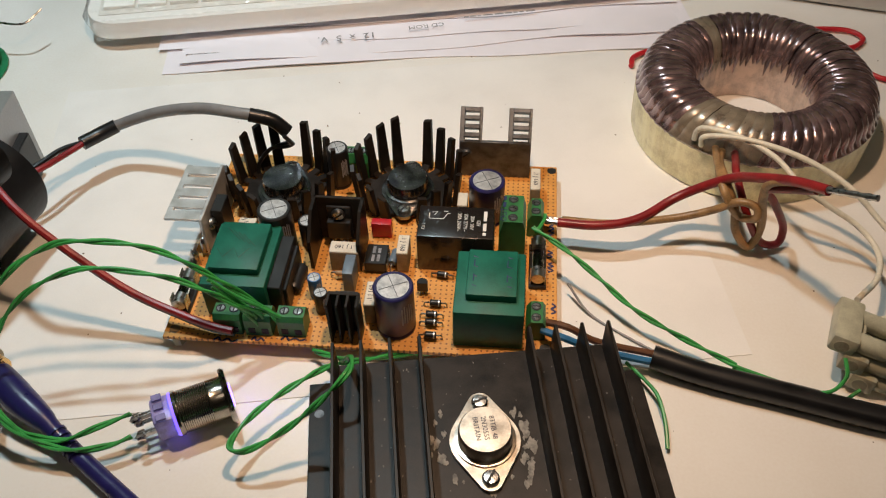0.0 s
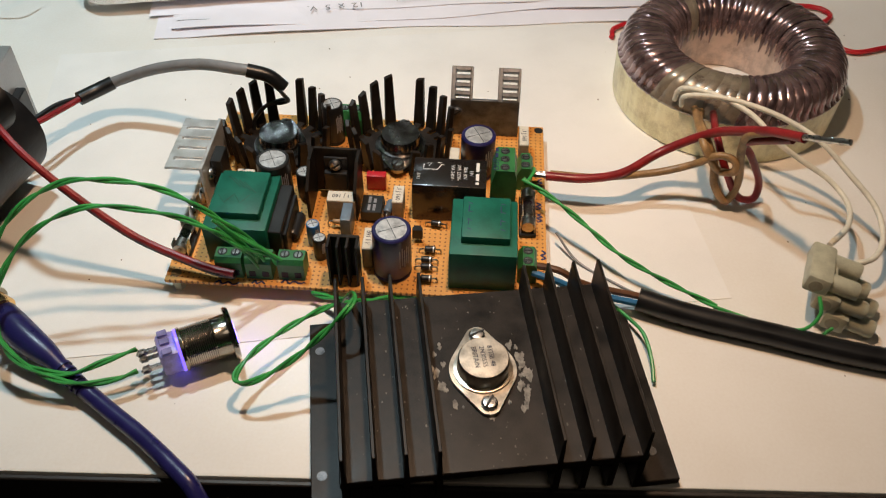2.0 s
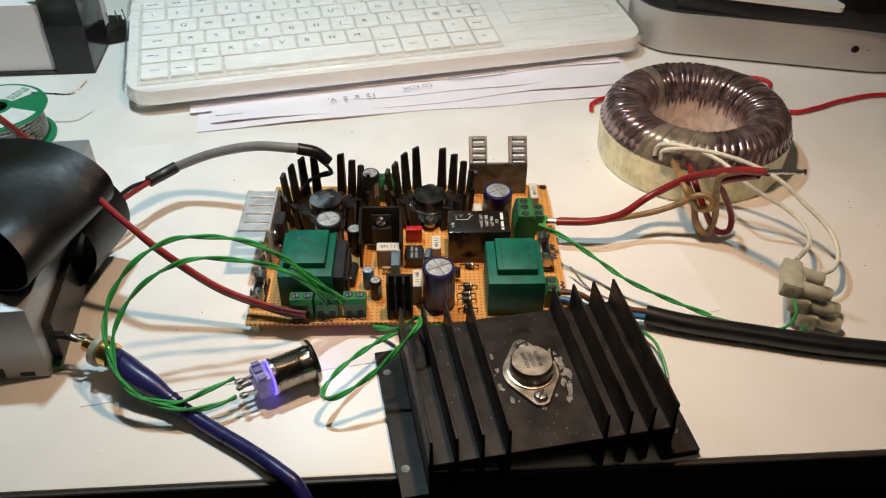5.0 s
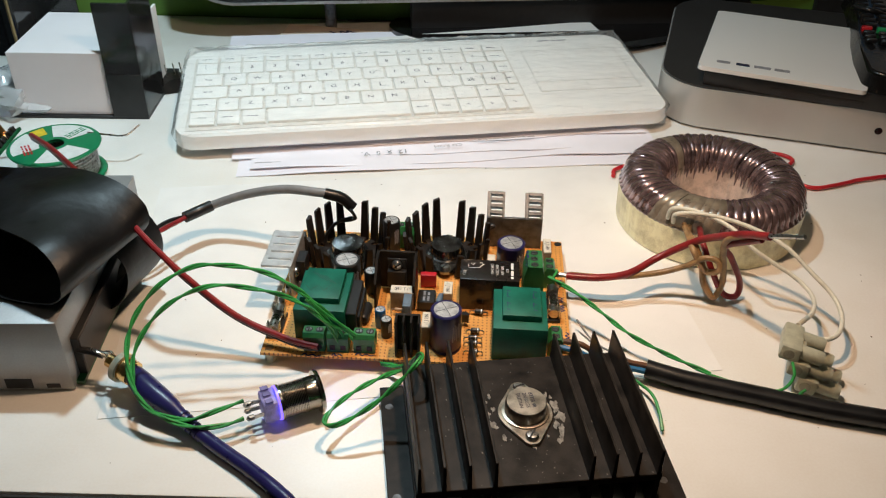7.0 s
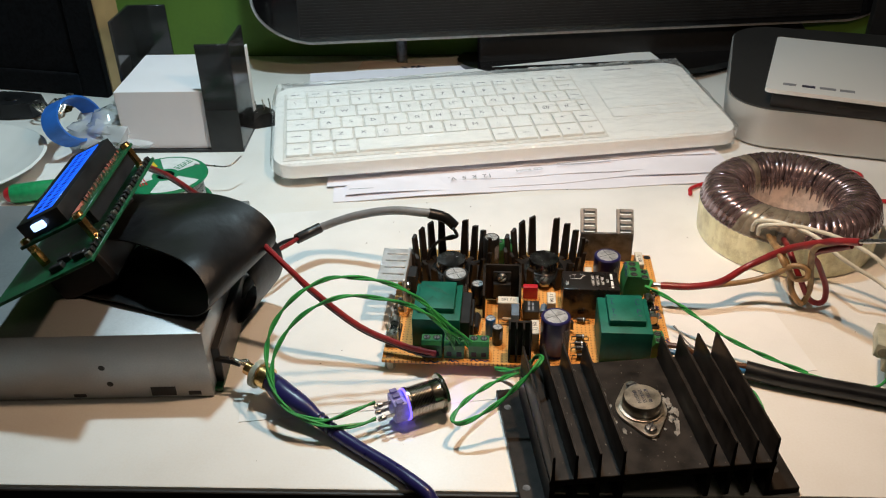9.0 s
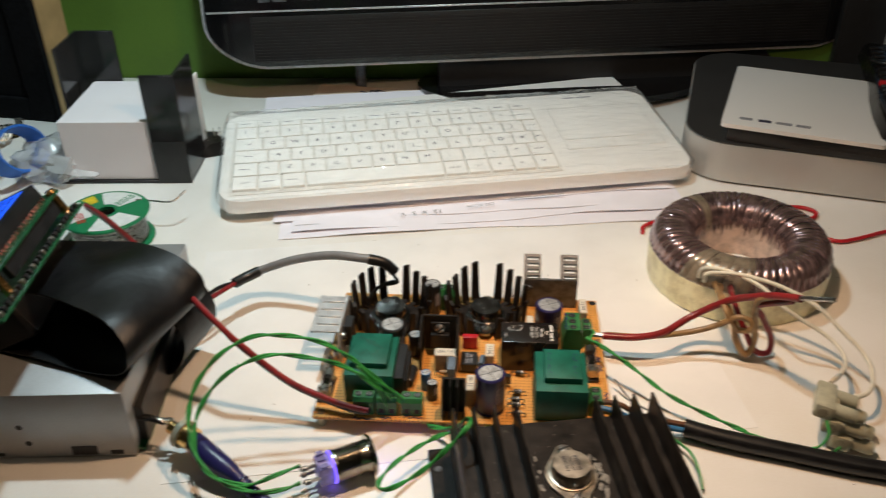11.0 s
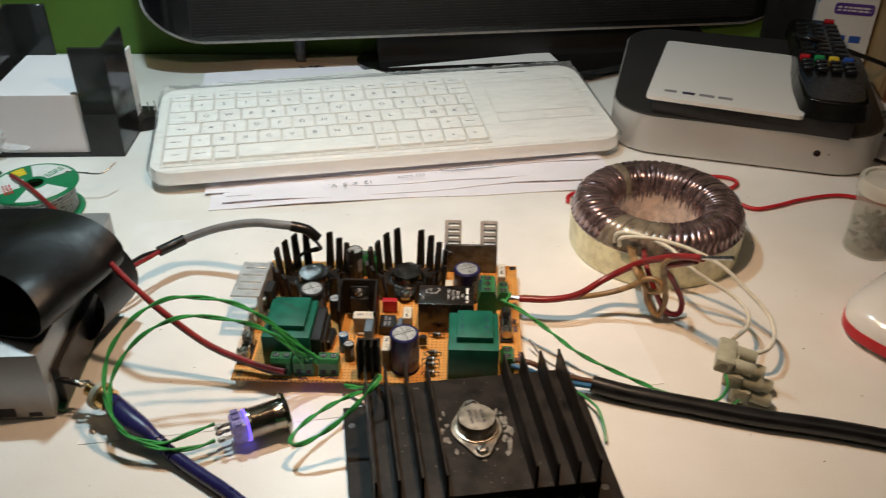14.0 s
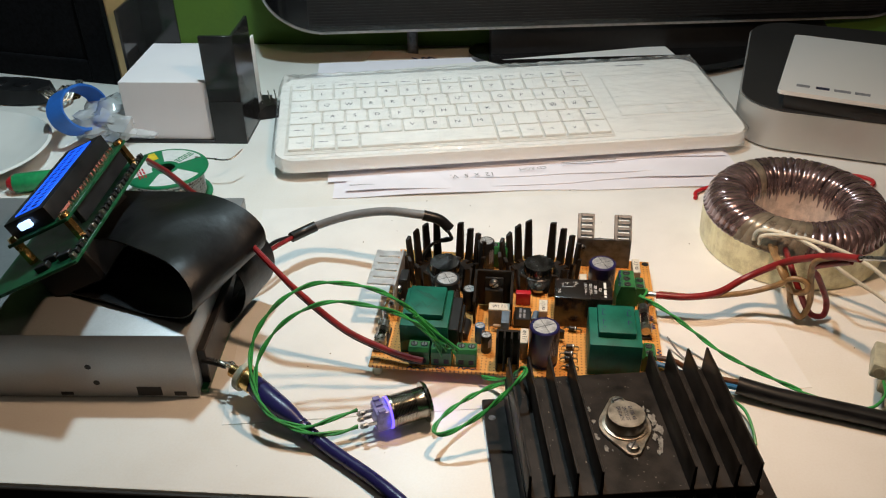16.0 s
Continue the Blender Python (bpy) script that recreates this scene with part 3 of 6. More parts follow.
box_cap(58, 69.5, 32, 38, 11, FILMCAP, ".1 J 160", 180, side=FILMSIDE)
box_cap(73.2, 77.2, 5.5, 17, 11, FILMCAP, ".1 J 160", 90, side=FILMSIDE)
box_cap(84.2, 88.6, 31, 41, 11, FILMCAP, ".1 J 160", -90, side=FILMSIDE)
box_cap(138.5, 142.5, 66, 79, 11, FILMCAP, ".1 J 160", -90, side=FILMSIDE)
box_cap(108, 112, 58, 66, 10, FILMCAP, "", side=FILMSIDE)
box_cap(20, 27, 46, 52, 11, FILMCAP, "J 160", -60, side=FILMSIDE)
box_cap(73, 81, 50, 53.5, 8, REDCAP)
box_cap(64.2, 68.2, 20, 30, 12, GREYBLUE)

# integrated circuit in its socket, small transistor
bm = bmesh.new()
box(bm, 71.5, 80, 30.5, 41, TOP + 1, TOP + 6, 0.3)
ic = part("integrated_circuit", bm, BLACK_PL, pcb, "black eight-pin chip in a socket")
bars(ic, mm(75.7, 35.7, TOP + 6.05, rz=90), 8, 4.2, 2, INKGREY, seed=11)
for s in (71.3, 80.2):
    for k in range(4):
        bm = bmesh.new()
        box(bm, s - 0.25, s + 0.25, 31.5 + 2.54 * k, 32.5 + 2.54 * k, TOP, TOP + 4.5)
        part("pin", bm, TIN, ic)
bm = bmesh.new()
outline(bm, [(94 + 2.1 * math.cos(radians(a)), 19.6 + 2.1 * math.sin(radians(a))) for a in range(-20, 201, 20)], TOP + 2.5, TOP + 7.2)
q92 = part("transistor", bm, BLACK_PL, pcb, "small black transistor")
for k in (-1.3, 0, 1.3):
    bm = bmesh.new()
    sweep(bm, [Vector((94 + k * 0.8, 19.9, TOP)), Vector((94 + k * 0.8, 19.9, TOP + 2.6))], 0.25, 6)
    part("leg", bm, TIN, q92)

# upright finned sink at the front edge
bm = bmesh.new()
box(bm, 61, 72.5, 2.2, 3.8, TOP, 28.8, 0.2)
fs = part("heat_sink", bm, BLACK_MET, pcb, "small black finned heat sink standing upright")
for k in range(4):
    x = 61 + 3.5 * k
    bm = bmesh.new()
    box(bm, x, x + 1.0, -3.2, 2.3, TOP, 28.8, 0.15)
    part("fin", bm, BLACK_MET, fs)
bm = bmesh.new()
box(bm, 62.5, 71, 3.8, 7.4, TOP + 3, TOP + 17, 0.3)
part("power_transistor", bm, BLACK_PL, fs)


def screw(parent, at, r, m=None, slot=40, material=TIN):
    m = m or Matrix.Translation(at)
    bm = bmesh.new()
    lathe(bm, [(r, 0), (r, r * 0.35), (r * 0.8, r * 0.6), (0, r * 0.72)], 20, m=m)
    ob = part("screw", bm, material, parent, "slotted screw")
    bm = bmesh.new()
    box(bm, -r * 0.95, r * 0.95, -r * 0.13, r * 0.13, r * 0.62, r * 0.76, m=m @ pose(0, 0, 0, 0, 0, slot))
    part("slot", bm, DARK, ob)
    return ob


# U-shaped sink with a power transistor
bm = bmesh.new()
box(bm, 51.2, 71.5, 49.2, 50.6, TOP + 1, 31.5, 0.2)
us = part("heat_sink", bm, BLACK_MET, pcb, "black U-shaped heat sink around a bolted transistor")
for x in (51.2, 70.2):
    bm = bmesh.new()
    outline(bm, [(32.5, TOP + 0.5), (50.5, TOP + 0.5), (50.5, 31.5), (42, 31.5), (32.5, 23)], x, x + 1.3, m=Matrix(((0, 0, 1, 0), (1, 0, 0, 0), (0, 1, 0, 0), (0, 0, 0, 1))))
    part("side_wall", bm, BLACK_MET, us, smooth=False)
bm = bmesh.new()
box(bm, 56.5, 66, 45, 48.9, TOP + 5, TOP + 14, 0.3)
box(bm, 56.5, 66, 47.7, 49.0, TOP + 13, TOP + 20, 0.3)
tr = part("power_transistor", bm, BLACK_PL, us)
screw(us, None, 2.6, Matrix.Translation((61.2, 47.4, TOP + 17)) @ pose(0, 0, 0, 90, 0, 0))
for k in (-2.5, 0, 2.5):
    bm = bmesh.new()
    sweep(bm, [Vector((61.2 + k, 46.5, TOP)), Vector((61.2 + k, 46.5, TOP + 5.2))], 0.45, 6)
    part("leg", bm, TIN, us)


def can_transistor(parent, cx, cy, z, rot, metal, can_r=8.9, name="power_transistor", label="", lettering=()):
    m = Matrix.Translation((cx, cy, z)) @ pose(0, 0, 0, 0, 0, rot)
    # diamond flange: a large middle circle joined to two small ends
    hull = [(11.2 * math.cos(radians(a)), 11.2 * math.sin(radians(a))) for a in range(-32, 33, 8)]
    hull += [(3.9 * math.cos(radians(a)), 13.7 + 3.9 * math.sin(radians(a))) for a in range(32, 149, 13)]
    hull += [(11.2 * math.cos(radians(a)), 11.2 * math.sin(radians(a))) for a in range(148, 213, 8)]
    hull += [(3.9 * math.cos(radians(a)), -13.7 + 3.9 * math.sin(radians(a))) for a in range(212, 329, 13)]
    bm = bmesh.new()
    outline(bm, hull, 0, 1.6, m=m)
    q = part(name, bm, metal, parent, label)
    bm = bmesh.new()
    c = can_r
    lathe(bm, [(c + 0.9, 1.6), (c + 0.9, 2.4), (c - 0.3, 2.6), (c - 0.5, 7.4), (c - 0.9, 8.0), (0, 8.05)], 44, m=m)
    part("can", bm, metal, q)
    for y, s in ((13.7, 20), (-13.7, 55)):
        screw(q, None, 2.7, m @ Matrix.Translation((0, y, 1.6)), s)
    for k, wd in enumerate(lettering):
        p = m @ Vector((2.5 - 2.6 * k, 0.3, 8.1))
        text(wd, 2.3, q, mm(*p, rz=rot - 88), INK, thick=0.02)
    return q


def star_sink(cx, cy, seed):
    rnd = random.Random(seed)
    bm = bmesh.new()
    outline(bm, [(cx + 15.5 * math.cos(radians(a)) * 1.1, cy + 14.5 * math.sin(radians(a))) for a in range(15, 375, 30)], TOP + 1.2, TOP + 2.8)
    s = part("heat_sink", bm, BLACK_MET, pcb, "black star heat sink with upright fingers under a metal-can transistor")
    spots = [(6.5, 18.5, 24), (12, 15.5, 22.5), (16.5, 11.5, 21), (20, 6.5, 20), (20.5, -4, 16.5), (17, -9, 17), (12.5, -13, 15.5), (7.5, -15.5, 13)]
    for sx in (-1, 1):
        for x, y, h in spots:
            px, py = cx + sx * x, cy + y
            a = math.degrees(math.atan2(y, sx * x))
            hh = h + rnd.uniform(-0.8, 0.8)
            bm = bmesh.new()
            vs = box(bm, -1.0, 1.0, -2.5, 2.5, 0, hh, 0.25)
            for v in vs:
                k = v.co.z / hh
                v.co.x += 1.6 * k
                v.co.y *= 1 - 0.3 * k
                if k > 0.8:
                    v.co.z -= 0.35 * v.co.y
            bmesh.ops.transform(bm, matrix=Matrix.Translation((px, py, TOP + 1.2)) @ pose(0, 0, 0, 0, 0, a), verts=bm.verts)
            box(bm, -8, 0, -1.4, 1.4, 0, 1.4, m=Matrix.Translation((px, py, TOP + 1.3)) @ pose(0, 0, 0, 0, 0, a))
            part("finger", bm, BLACK_MET, s)
    can_transistor(s, cx, cy, TOP + 2.8, 0, TO3D, 9.0)
    return s


star_sink(34.2, 76.5, 1)
star_sink(87.0, 75.0, 2)

# back sink with two slotted prongs
bm = bmesh.new()
box(bm, 109, 139.3, 86.5, 88.2, TOP, 27, 0.25)
bs = part("heat_sink", bm, ALU_D, pcb, "dull aluminium heat sink with two slotted prongs")
for x0, x1 in ((109, 118.5), (129.5, 139.3)):
    tilt = Matrix.Translation((0, 87.4, 26.5)) @ pose(0, 0, 0, -48, 0, 0)
    for a, b in ((x0, x0 + 2.2), (x1 - 1.4, x1)):
        bm = bmesh.new()
        box(bm, a, b, -0.8, 0.8, 0, 14.7, 0.2, m=tilt)
        part("prong_rail", bm, ALU_D, bs)
    for k in range(4):
        bm = bmesh.new()
        box(bm, x0 + 1.8, x1 - 1.0, -2.6, 0.8, 3.6 * k + 1.5, 3.6 * k + 3.5, 0.3, m=tilt)
        part("prong_rung", bm, ALU_D, bs)
screw(bs, None, 2.2, Matrix.Translation((112, 86.4, 21)) @ pose(0, 0, 0, 90, 0, 0), material=ALU_D)

# left sink with a horizontal comb
bm = bmesh.new()
box(bm, 9.2, 10.6, 40.5, 73.5, TOP, 28.8, 0.25)
ls = part("heat_sink", bm, ALU, pcb, "bright aluminium heat sink with a slotted flat comb")
for k in range(5):
    bm = bmesh.new()
    y0 = 40.8 + 6.55 * k
    box(bm, -4.6, 9.4, y0, y0 + 5.1, 27.6, 28.8, 0.3)
    part("comb_tooth", bm, ALU, ls)
bm = bmesh.new()
box(bm, -4.6, -2.2, 40.8, 72.9, 27.5, 28.7, 0.3)
part("comb_edge", bm, ALU, ls)
bm = bmesh.new()
box(bm, 11, 15.5, 49, 59, TOP + 3, TOP + 18, 0.3)
part("power_transistor", bm, BLACK_PL, ls)
screw(ls, None, 2.5, Matrix.Translation((11, 47, TOP + 13)) @ pose(0, 0, 0, 0, 90, 0))


def fuse(x, y, length, rz):
    m = mm(x, y, TOP, rz=rz)
    bm = bmesh.new()
    box(bm, -length / 2 - 1, length / 2 + 1, -3.4, 3.4, 0, 1.6, 0.3)
    f = part("fuse_holder", bm, BLACK_PL, pcb, "open fuse holder with a glass fuse", m=m)
    bm = bmesh.new()
    sweep(bm, [Vector((-length / 2 + 3, 0, 5)), Vector((length / 2 - 3, 0, 5))], 2.3, 16)
    part("glass_tube", bm, GLASSM, f)
    for s in (-1, 1):
        bm = bmesh.new()
        x1 = s * (length / 2 - 2.4)
        sweep(bm, [Vector((x1 - 2.4, 0, 5)), Vector((x1 + 2.4, 0, 5))], 2.6, 16)
        part("end_cap", bm, TIN, f)
        bm = bmesh.new()
        for yy in (-2.9, 2.5):
            box(bm, x1 - 2, x1 + 2, yy, yy + 0.4, 1.5, 7.8, 0.1)
        part("clip", bm, NICKEL, f)
    return f


fuse(138.8, 32.5, 21, 90)
fuse(3.2, 20, 17, 90)
for k, (x, y) in enumerate(((4, 33), (3.2, 38), (6, 44), (12, 46))):
    bm = bmesh.new()
    lathe(bm, [(0, 0), (1.9, 0), (1.5, 2.5), (1.7, 5), (0.8, 7.5), (0, 8)], 9, (x, y, TOP))
    part("solder_joint", bm, TIN, pcb, "shiny solder joint")
for pts in (((17, -1.3), (18.5, 0), (20, -1.6), (22, -0.4), (24, -1.6), (26, -0.5)), ((31, -1.6), (32, 0), (33, -1.6), (34.5, -0.4), (36, -1.6)), ((42, -1.8), (43.5, 0.2), (45, -1.8), (47, -0.6), (49, -1.6), (51, -0.8)),
            ((143, 30), (144.8, 31), (143, 32.2), (144.8, 33.2), (143.2, 34.2), (144.6, 35)), ((143.2, 37.5), (145.2, 38.3), (143.4, 39.4), (145.2, 40.4), (143.5, 41.4)), ((145, 50), (147, 51.5), (145, 52.5), (147, 54), (145.2, 55), (147, 56.2)), ((142.4, 9), (144, 10), (142.4, 11.4), (144, 12.6), (142.6, 14))):
    bm = bmesh.new()
    sweep(bm, smooth_path([(x, y, TOP + 0.03) for x, y in pts], 4), 0.45, 5, 0.2)
    part("handwritten_mark", bm, BLUEINK, pcb)

# ---- large heat sink with the single transistor ----
hs = thing("finned_heat_sink", (114.5, -54, 0), 4.8, "large black finned heat sink overhanging the desk edge with one transistor", "heat sink")
Y0, Y1, ZP = -34.8, 35.8, 20.5
bm = bmesh.new()
box(bm, -47.6, 47.5, Y0, Y1, ZP - 3.5, ZP, 0.3)
plate = part("base_plate", bm, BLACK_MET, hs, "scuffed black plate")
for u in (-46.2, -36.9, -27.4, -17.5, 19.4, 28.2, 37.1, 46):
    bm = bmesh.new()
    vs = box(bm, u - 0.9, u + 0.9, Y0, Y1, ZP - 1, 33.6, 0.25)
    for v in vs:
        if v.co.z > 30:
            v.co.x = u + (v.co.x - u) * 0.6
    part("fin", bm, BLACK_MET, hs)
    bm = bmesh.new()
    box(bm, u - 1.1, u + 1.1, Y0, Y1, 3.2 if abs(u) < 44 else 0.6, ZP - 3, 0.25)
    part("lower_fin", bm, BLACK_MET, hs)
for s in (-1, 1):
    bm = bmesh.new()
    a, b, back = (-57.6, -45.5, Y1 + 5) if s < 0 else (45.5, 60.5, Y1)
    box(bm, a, b, Y0, back, 0.4, 3.6, 0.3)
    fl = part("mounting_flange", bm, BLACK_MET, hs)
    for y in ((-22, 28) if s < 0 else (-24, 23.5)):
        bm = bmesh.new()
        lathe(bm, [(1.7, 3.62), (1.7, 3.72), (1.0, 3.7), (0, 3.7)], 16, (s * 54, y, 0))
        part("flange_hole", bm, ALU_D, fl, "bare metal hole")
can_transistor(hs, 0.6, 1.2, ZP, 0.6, TO3, 8.9, label="metal-can transistor with stamped lettering", lettering=("83TIB 48", "2N3055S", "BRITAIN"))
PASTE = mat("thermal_paste", (0.24, 0.225, 0.20), 0.7, var=0.3, size=2, bump=0.1)
rnd = random.Random(8)
for cx, cy, n in ((14.5, 2, 9), (-15.5, 3, 6), (11.5, -11, 6), (-13, 10, 4), (15, -4, 6)):
    for k in range(n):
        bm = bmesh.new()
        x, y, r = cx + rnd.uniform(-2.5, 2.5), cy + rnd.uniform(-5, 5), rnd.uniform(0.4, 1.5)
        outline(bm, [(x + r * rnd.uniform(0.35, 1.1) * math.cos(radians(a)), y + r * rnd.uniform(0.5, 2.0) * math.sin(radians(a))) for a in range(0, 360, 30)], ZP, ZP + 0.12 + 0.02 * k)
        part("paste_smear", bm, PASTE, hs, "dried grey thermal paste")

for k in range(22):
    # paste squeezed out round the flange
    bm = bmesh.new()
    a = rnd.choice((rnd.gauss(-10, 28), rnd.gauss(190, 24)))
    ra = rnd.uniform(12.8, 15.5)
    x, y, r = 0.6 + ra * math.cos(radians(a)), 1.2 + ra * 1.15 * math.sin(radians(a)), rnd.uniform(0.5, 1.6)
    outline(bm, [(x + r * rnd.uniform(0.4, 1.1) * math.cos(radians(b)), y + r * rnd.uniform(0.6, 1.9) * math.sin(radians(b))) for b in range(0, 360, 30)], ZP, ZP + 0.1 + 0.01 * k)
    part("paste_smear", bm, PASTE, hs, "dried grey thermal paste")
DUST = mat("dust_fleck", (0.16, 0.145, 0.125), 0.8, var=0.3, size=2)
bm = bmesh.new()
for k in range(150):
    x, y, r = rnd.uniform(-44, 46), rnd.uniform(Y0 + 1, Y1 - 1), rnd.uniform(0.06, 0.26)
    if math.hypot(x, y) > 15:
        box(bm, x - r, x + r, y - r * rnd.uniform(0.5, 3), y + r, ZP, ZP + 0.04)
part("dust", bm, DUST, hs, "grey dust and scratches", smooth=False)

# ---- toroidal transformer ----
TC, TR, TH = (244, 127), 52.0, 35.0
tor = thing("toroidal_transformer", (*TC, 0), 0, "toroidal transformer with varnished copper windings above cream tape", "transformer")


def torus_shell(bm, profile, ripple, count, seg=360, skew=0.0):
    rings = []
    for k in range(seg):
        a = 2 * math.pi * k / seg
        ring = []
        for i, (r, z, w) in enumerate(profile):
            aa = a + skew * i
            f = (abs(math.sin(count * a / 2)) ** 0.7 - 0.6) * ripple * w * (1 + 0.4 * math.sin(7 * a + 1) + 0.3 * math.sin(17 * a))
            ring.append(bm.verts.new((math.cos(aa) * (r + f * (1 if r > 38 else -0.6)), math.sin(aa) * (r + f * (1 if r > 38 else -0.6)), z + f * 0.8 * w)))
        rings.append(ring)
    for k in range(seg):
        p, q = rings[k], rings[(k + 1) % seg]
        for i in range(len(profile) - 1):
            bm.faces.new((p[i], q[i], q[i + 1], p[i + 1]))


TURNS, EDGE = 66, 20.5
prof = [(TR + 0.8, EDGE - 0.5), (TR + 1.4, EDGE + 1.5)]
for k in range(9):
    a = radians(90 * k / 8)
    prof.append((TR - 11 + 11 * math.cos(a), TH - 11 + 11 * math.sin(a)))
prof += [(36.5, TH - 0.1), (32.3, TH - 1.4), (29, TH - 4.0), (26.6, TH - 8.2), (25.6, TH - 12.5)]
rnd = random.Random(12)
for k in range(TURNS):
    # one flat turn of the winding, bulging in its middle, its inner end a point
    a0, da = 2 * math.pi * k / TURNS, 2 * math.pi / TURNS
    deg = math.degrees(a0) % 360
    tan = 212 < deg < 256 or 100 < deg < 112
    bulge, lean = rnd.uniform(0.4, 1.1) * (0.5 if tan else 1), 0.17 + rnd.uniform(-0.025, 0.025)
    deep = TH - 15 - rnd.uniform(0, 7)
    bm = bmesh.new()
    rows = []
    for i in range(7):
        f = i / 6
        row = []
        for j, (r, z) in enumerate(prof + [(25.5, deep)]):
            wide = 0.12 if j == len(prof) else 1.06
            aa = a0 + da * (0.5 + (f - 0.5) * wide) + lean * j / len(prof)
            h = bulge * (math.sin(math.pi * f) ** 0.7 - 0.5) * (0.3 if j < 2 else 1.0)
            inner = r < 34
            row.append(bm.verts.new((math.cos(aa) * (r + (-0.7 * h if inner else h)), math.sin(aa) * (r + (-0.7 * h if inner else h)), z + (0 if j < 2 else 0.7 * h))))
        rows.append(row)
    for p_, q_ in zip(rows, rows[1:]):
        for j in range(len(prof)):
            bm.faces.new((p_[j], q_[j], q_[j + 1], p_[j + 1]))
    part("winding_turn", bm, TANFILM if tan else COPPER, tor)
bm = bmesh.new()
lathe(bm, [(TR - 2, EDGE - 3), (TR - 2, TH - 10), (TR - 12, TH - 2.2), (34, TH - 2.6), (28.4, TH - 8), (27.2, TH - 14)], 96)
part("winding_core", bm, COPPER, tor)
bm = bmesh.new()
zig = [(TR - 0.5, 0.3, 0.2), (TR + 0.6, 1.0, 0.3), (TR + 0.9, 9, 0.4), (TR + 1.3, EDGE, 0.5), (TR + 1.0, EDGE + 1.2, 0.6), (TR - 1.5, EDGE + 1.5, 0.3)]
torus_shell(bm, zig, 0.5, 92, 368)
part("tape_wrap", bm, FILMTAPE, tor, "yellowed cream tape")
bm = bmesh.new()
torus_shell(bm, [(26.5, TH - 12, 0.3), (26.2, TH - 15, 0.4), (25.6, 8, 0.5), (25.6, 0.4, 0.5), (TR - 0.6, 0.3, 0)], 0.7, 60, 300)
part("inner_tape", bm, mat("inner_tape_film", (0.58, 0.45, 0.38), 0.35, var=0.2, size=6, coat=0.3), tor)

# everything soldered follows the board's turn
for ob in pcb.children:
    if ob.name.split(".")[0] in ("board", "foot", "mounting_hole"):
        continue
    turn = pose(0, 0, 0, 0, 0, BOARD_TURN)
    if ob.matrix_basis == Matrix.Identity(4):
        c = sum((Vector(v) for v in ob.bound_box), Vector()) / 8
        ob.matrix_basis = Matrix.Translation(c) @ turn @ Matrix.Translation(-c)
    else:
        ob.matrix_basis = ob.matrix_basis @ turn

# ---- keyboard ----
kb = thing("keyboard", (74, 286.5, 19.5), 7.2, "white keyboard with touchpad, wrapped in clear film, on papers", "keyboard", rx=2.8)
KW, KD = 342.0, 134.0
bm = bmesh.new()
pts = rounded(KW, KD, 17, 8)
outline(bm, pts, -9, 0.0, taper=lambda x, y: (x * 0.992, y * 0.985))
part("shell", bm, KBODY, kb, "white plastic shell")
bm = bmesh.new()
box(bm, -KW / 2 + 8, KW / 2 - 98.5, -KD / 2 + 9, KD / 2 - 15, 0, 0.5, 0.2)
part("key_bed", bm, mat("key_bed_grey", (0.66, 0.63, 0.58), 0.5), kb)
ROWS_K = [
    (["", "", "", "", "", "", "", "", "", "", "", "", "", ""], [1.0] * 14, 0.62),
    (["\\", "1", "2", "3", "4", "5", "6", "7", "8", "9", "0", "'", "^", ""], [1] * 13 + [1.0], 1.0),
    (["Tab", "Q", "W", "E", "R", "T", "Y", "U", "I", "O", "P", "[", "]", "Invio"], [1.25] + [1] * 12 + [0.75], 1.0),
    (["", "A", "S", "D", "F", "G", "H", "J", "K", "L", ";", "@", "#", ""], [1.5] + [1] * 12 + [0.5], 1.0),
    (["", "<", "Z", "X", "C", "V", "B", "N", "M", ",", ".", "-", "^", ""], [1.1, 0.9] + [1] * 11 + [1.0], 1.0),
    (["Ctrl", "", "", "", "Alt Gr", "Ctrl", "<", "v", ">"], [1.1, 1, 1, 5.9, 1, 1, 1, 1, 1], 1.0),
]
KX0, KX1, KY1 = -KW / 2 + 9.5, KW / 2 - 100, KD / 2 - 16.5
unit = (KX1 - KX0) / 14
ypos = KY1
for names, widths, tall_f in ROWS_K:
    hrow = 18.7 * tall_f
    x = KX0
    for wd, w in zip(names, widths):
        bm = bmesh.new()
        kw = w * unit
        vs = box(bm, x + 0.9, x + kw - 0.9, ypos - hrow + 0.8, ypos - 0.8, 0.4, 2.6, 0.35)
        key = part("key", bm, KEYW, kb)
        cx, cy = x + kw / 2, ypos - hrow / 2
        if len(wd) == 1:
            text(wd, 6.0, key, mm(cx - 1, cy, 2.63), INK, "legend", 0.02)
        elif wd:
            text(wd, 3.4, key, mm(cx, cy, 2.63), INK, "legend", 0.02)
        elif w < 5:
            bars(key, mm(cx - 1, cy, 2.6), min(7, kw * 0.5), 1.8, 1, INK, "legend", seed=int(x + ypos))
        x += kw
    ypos -= hrow
bm = bmesh.new()
for a, b, c, d in ((85, 86, -28, 40), (85, 160, 40, 41), (160, 161, -28, 41), (85, 161, -28, -27), (122, 122.8, -28, -13), (85, 161, -13, -12.4)):
    box(bm, a, b, c, d, 0.0, 0.35)
part("touchpad_edge", bm, mat("touchpad_line", (0.70, 0.69, 0.66), 0.5), kb)
bm = bmesh.new()
box(bm, 86, 160, -12, 40, 0, 0.25, 0.1)
part("touchpad", bm, KBODY, kb)
bars(kb, mm(116, 58, 0.05), 26, 3.6, 1, INKGREY, "maker_mark", seed=2)
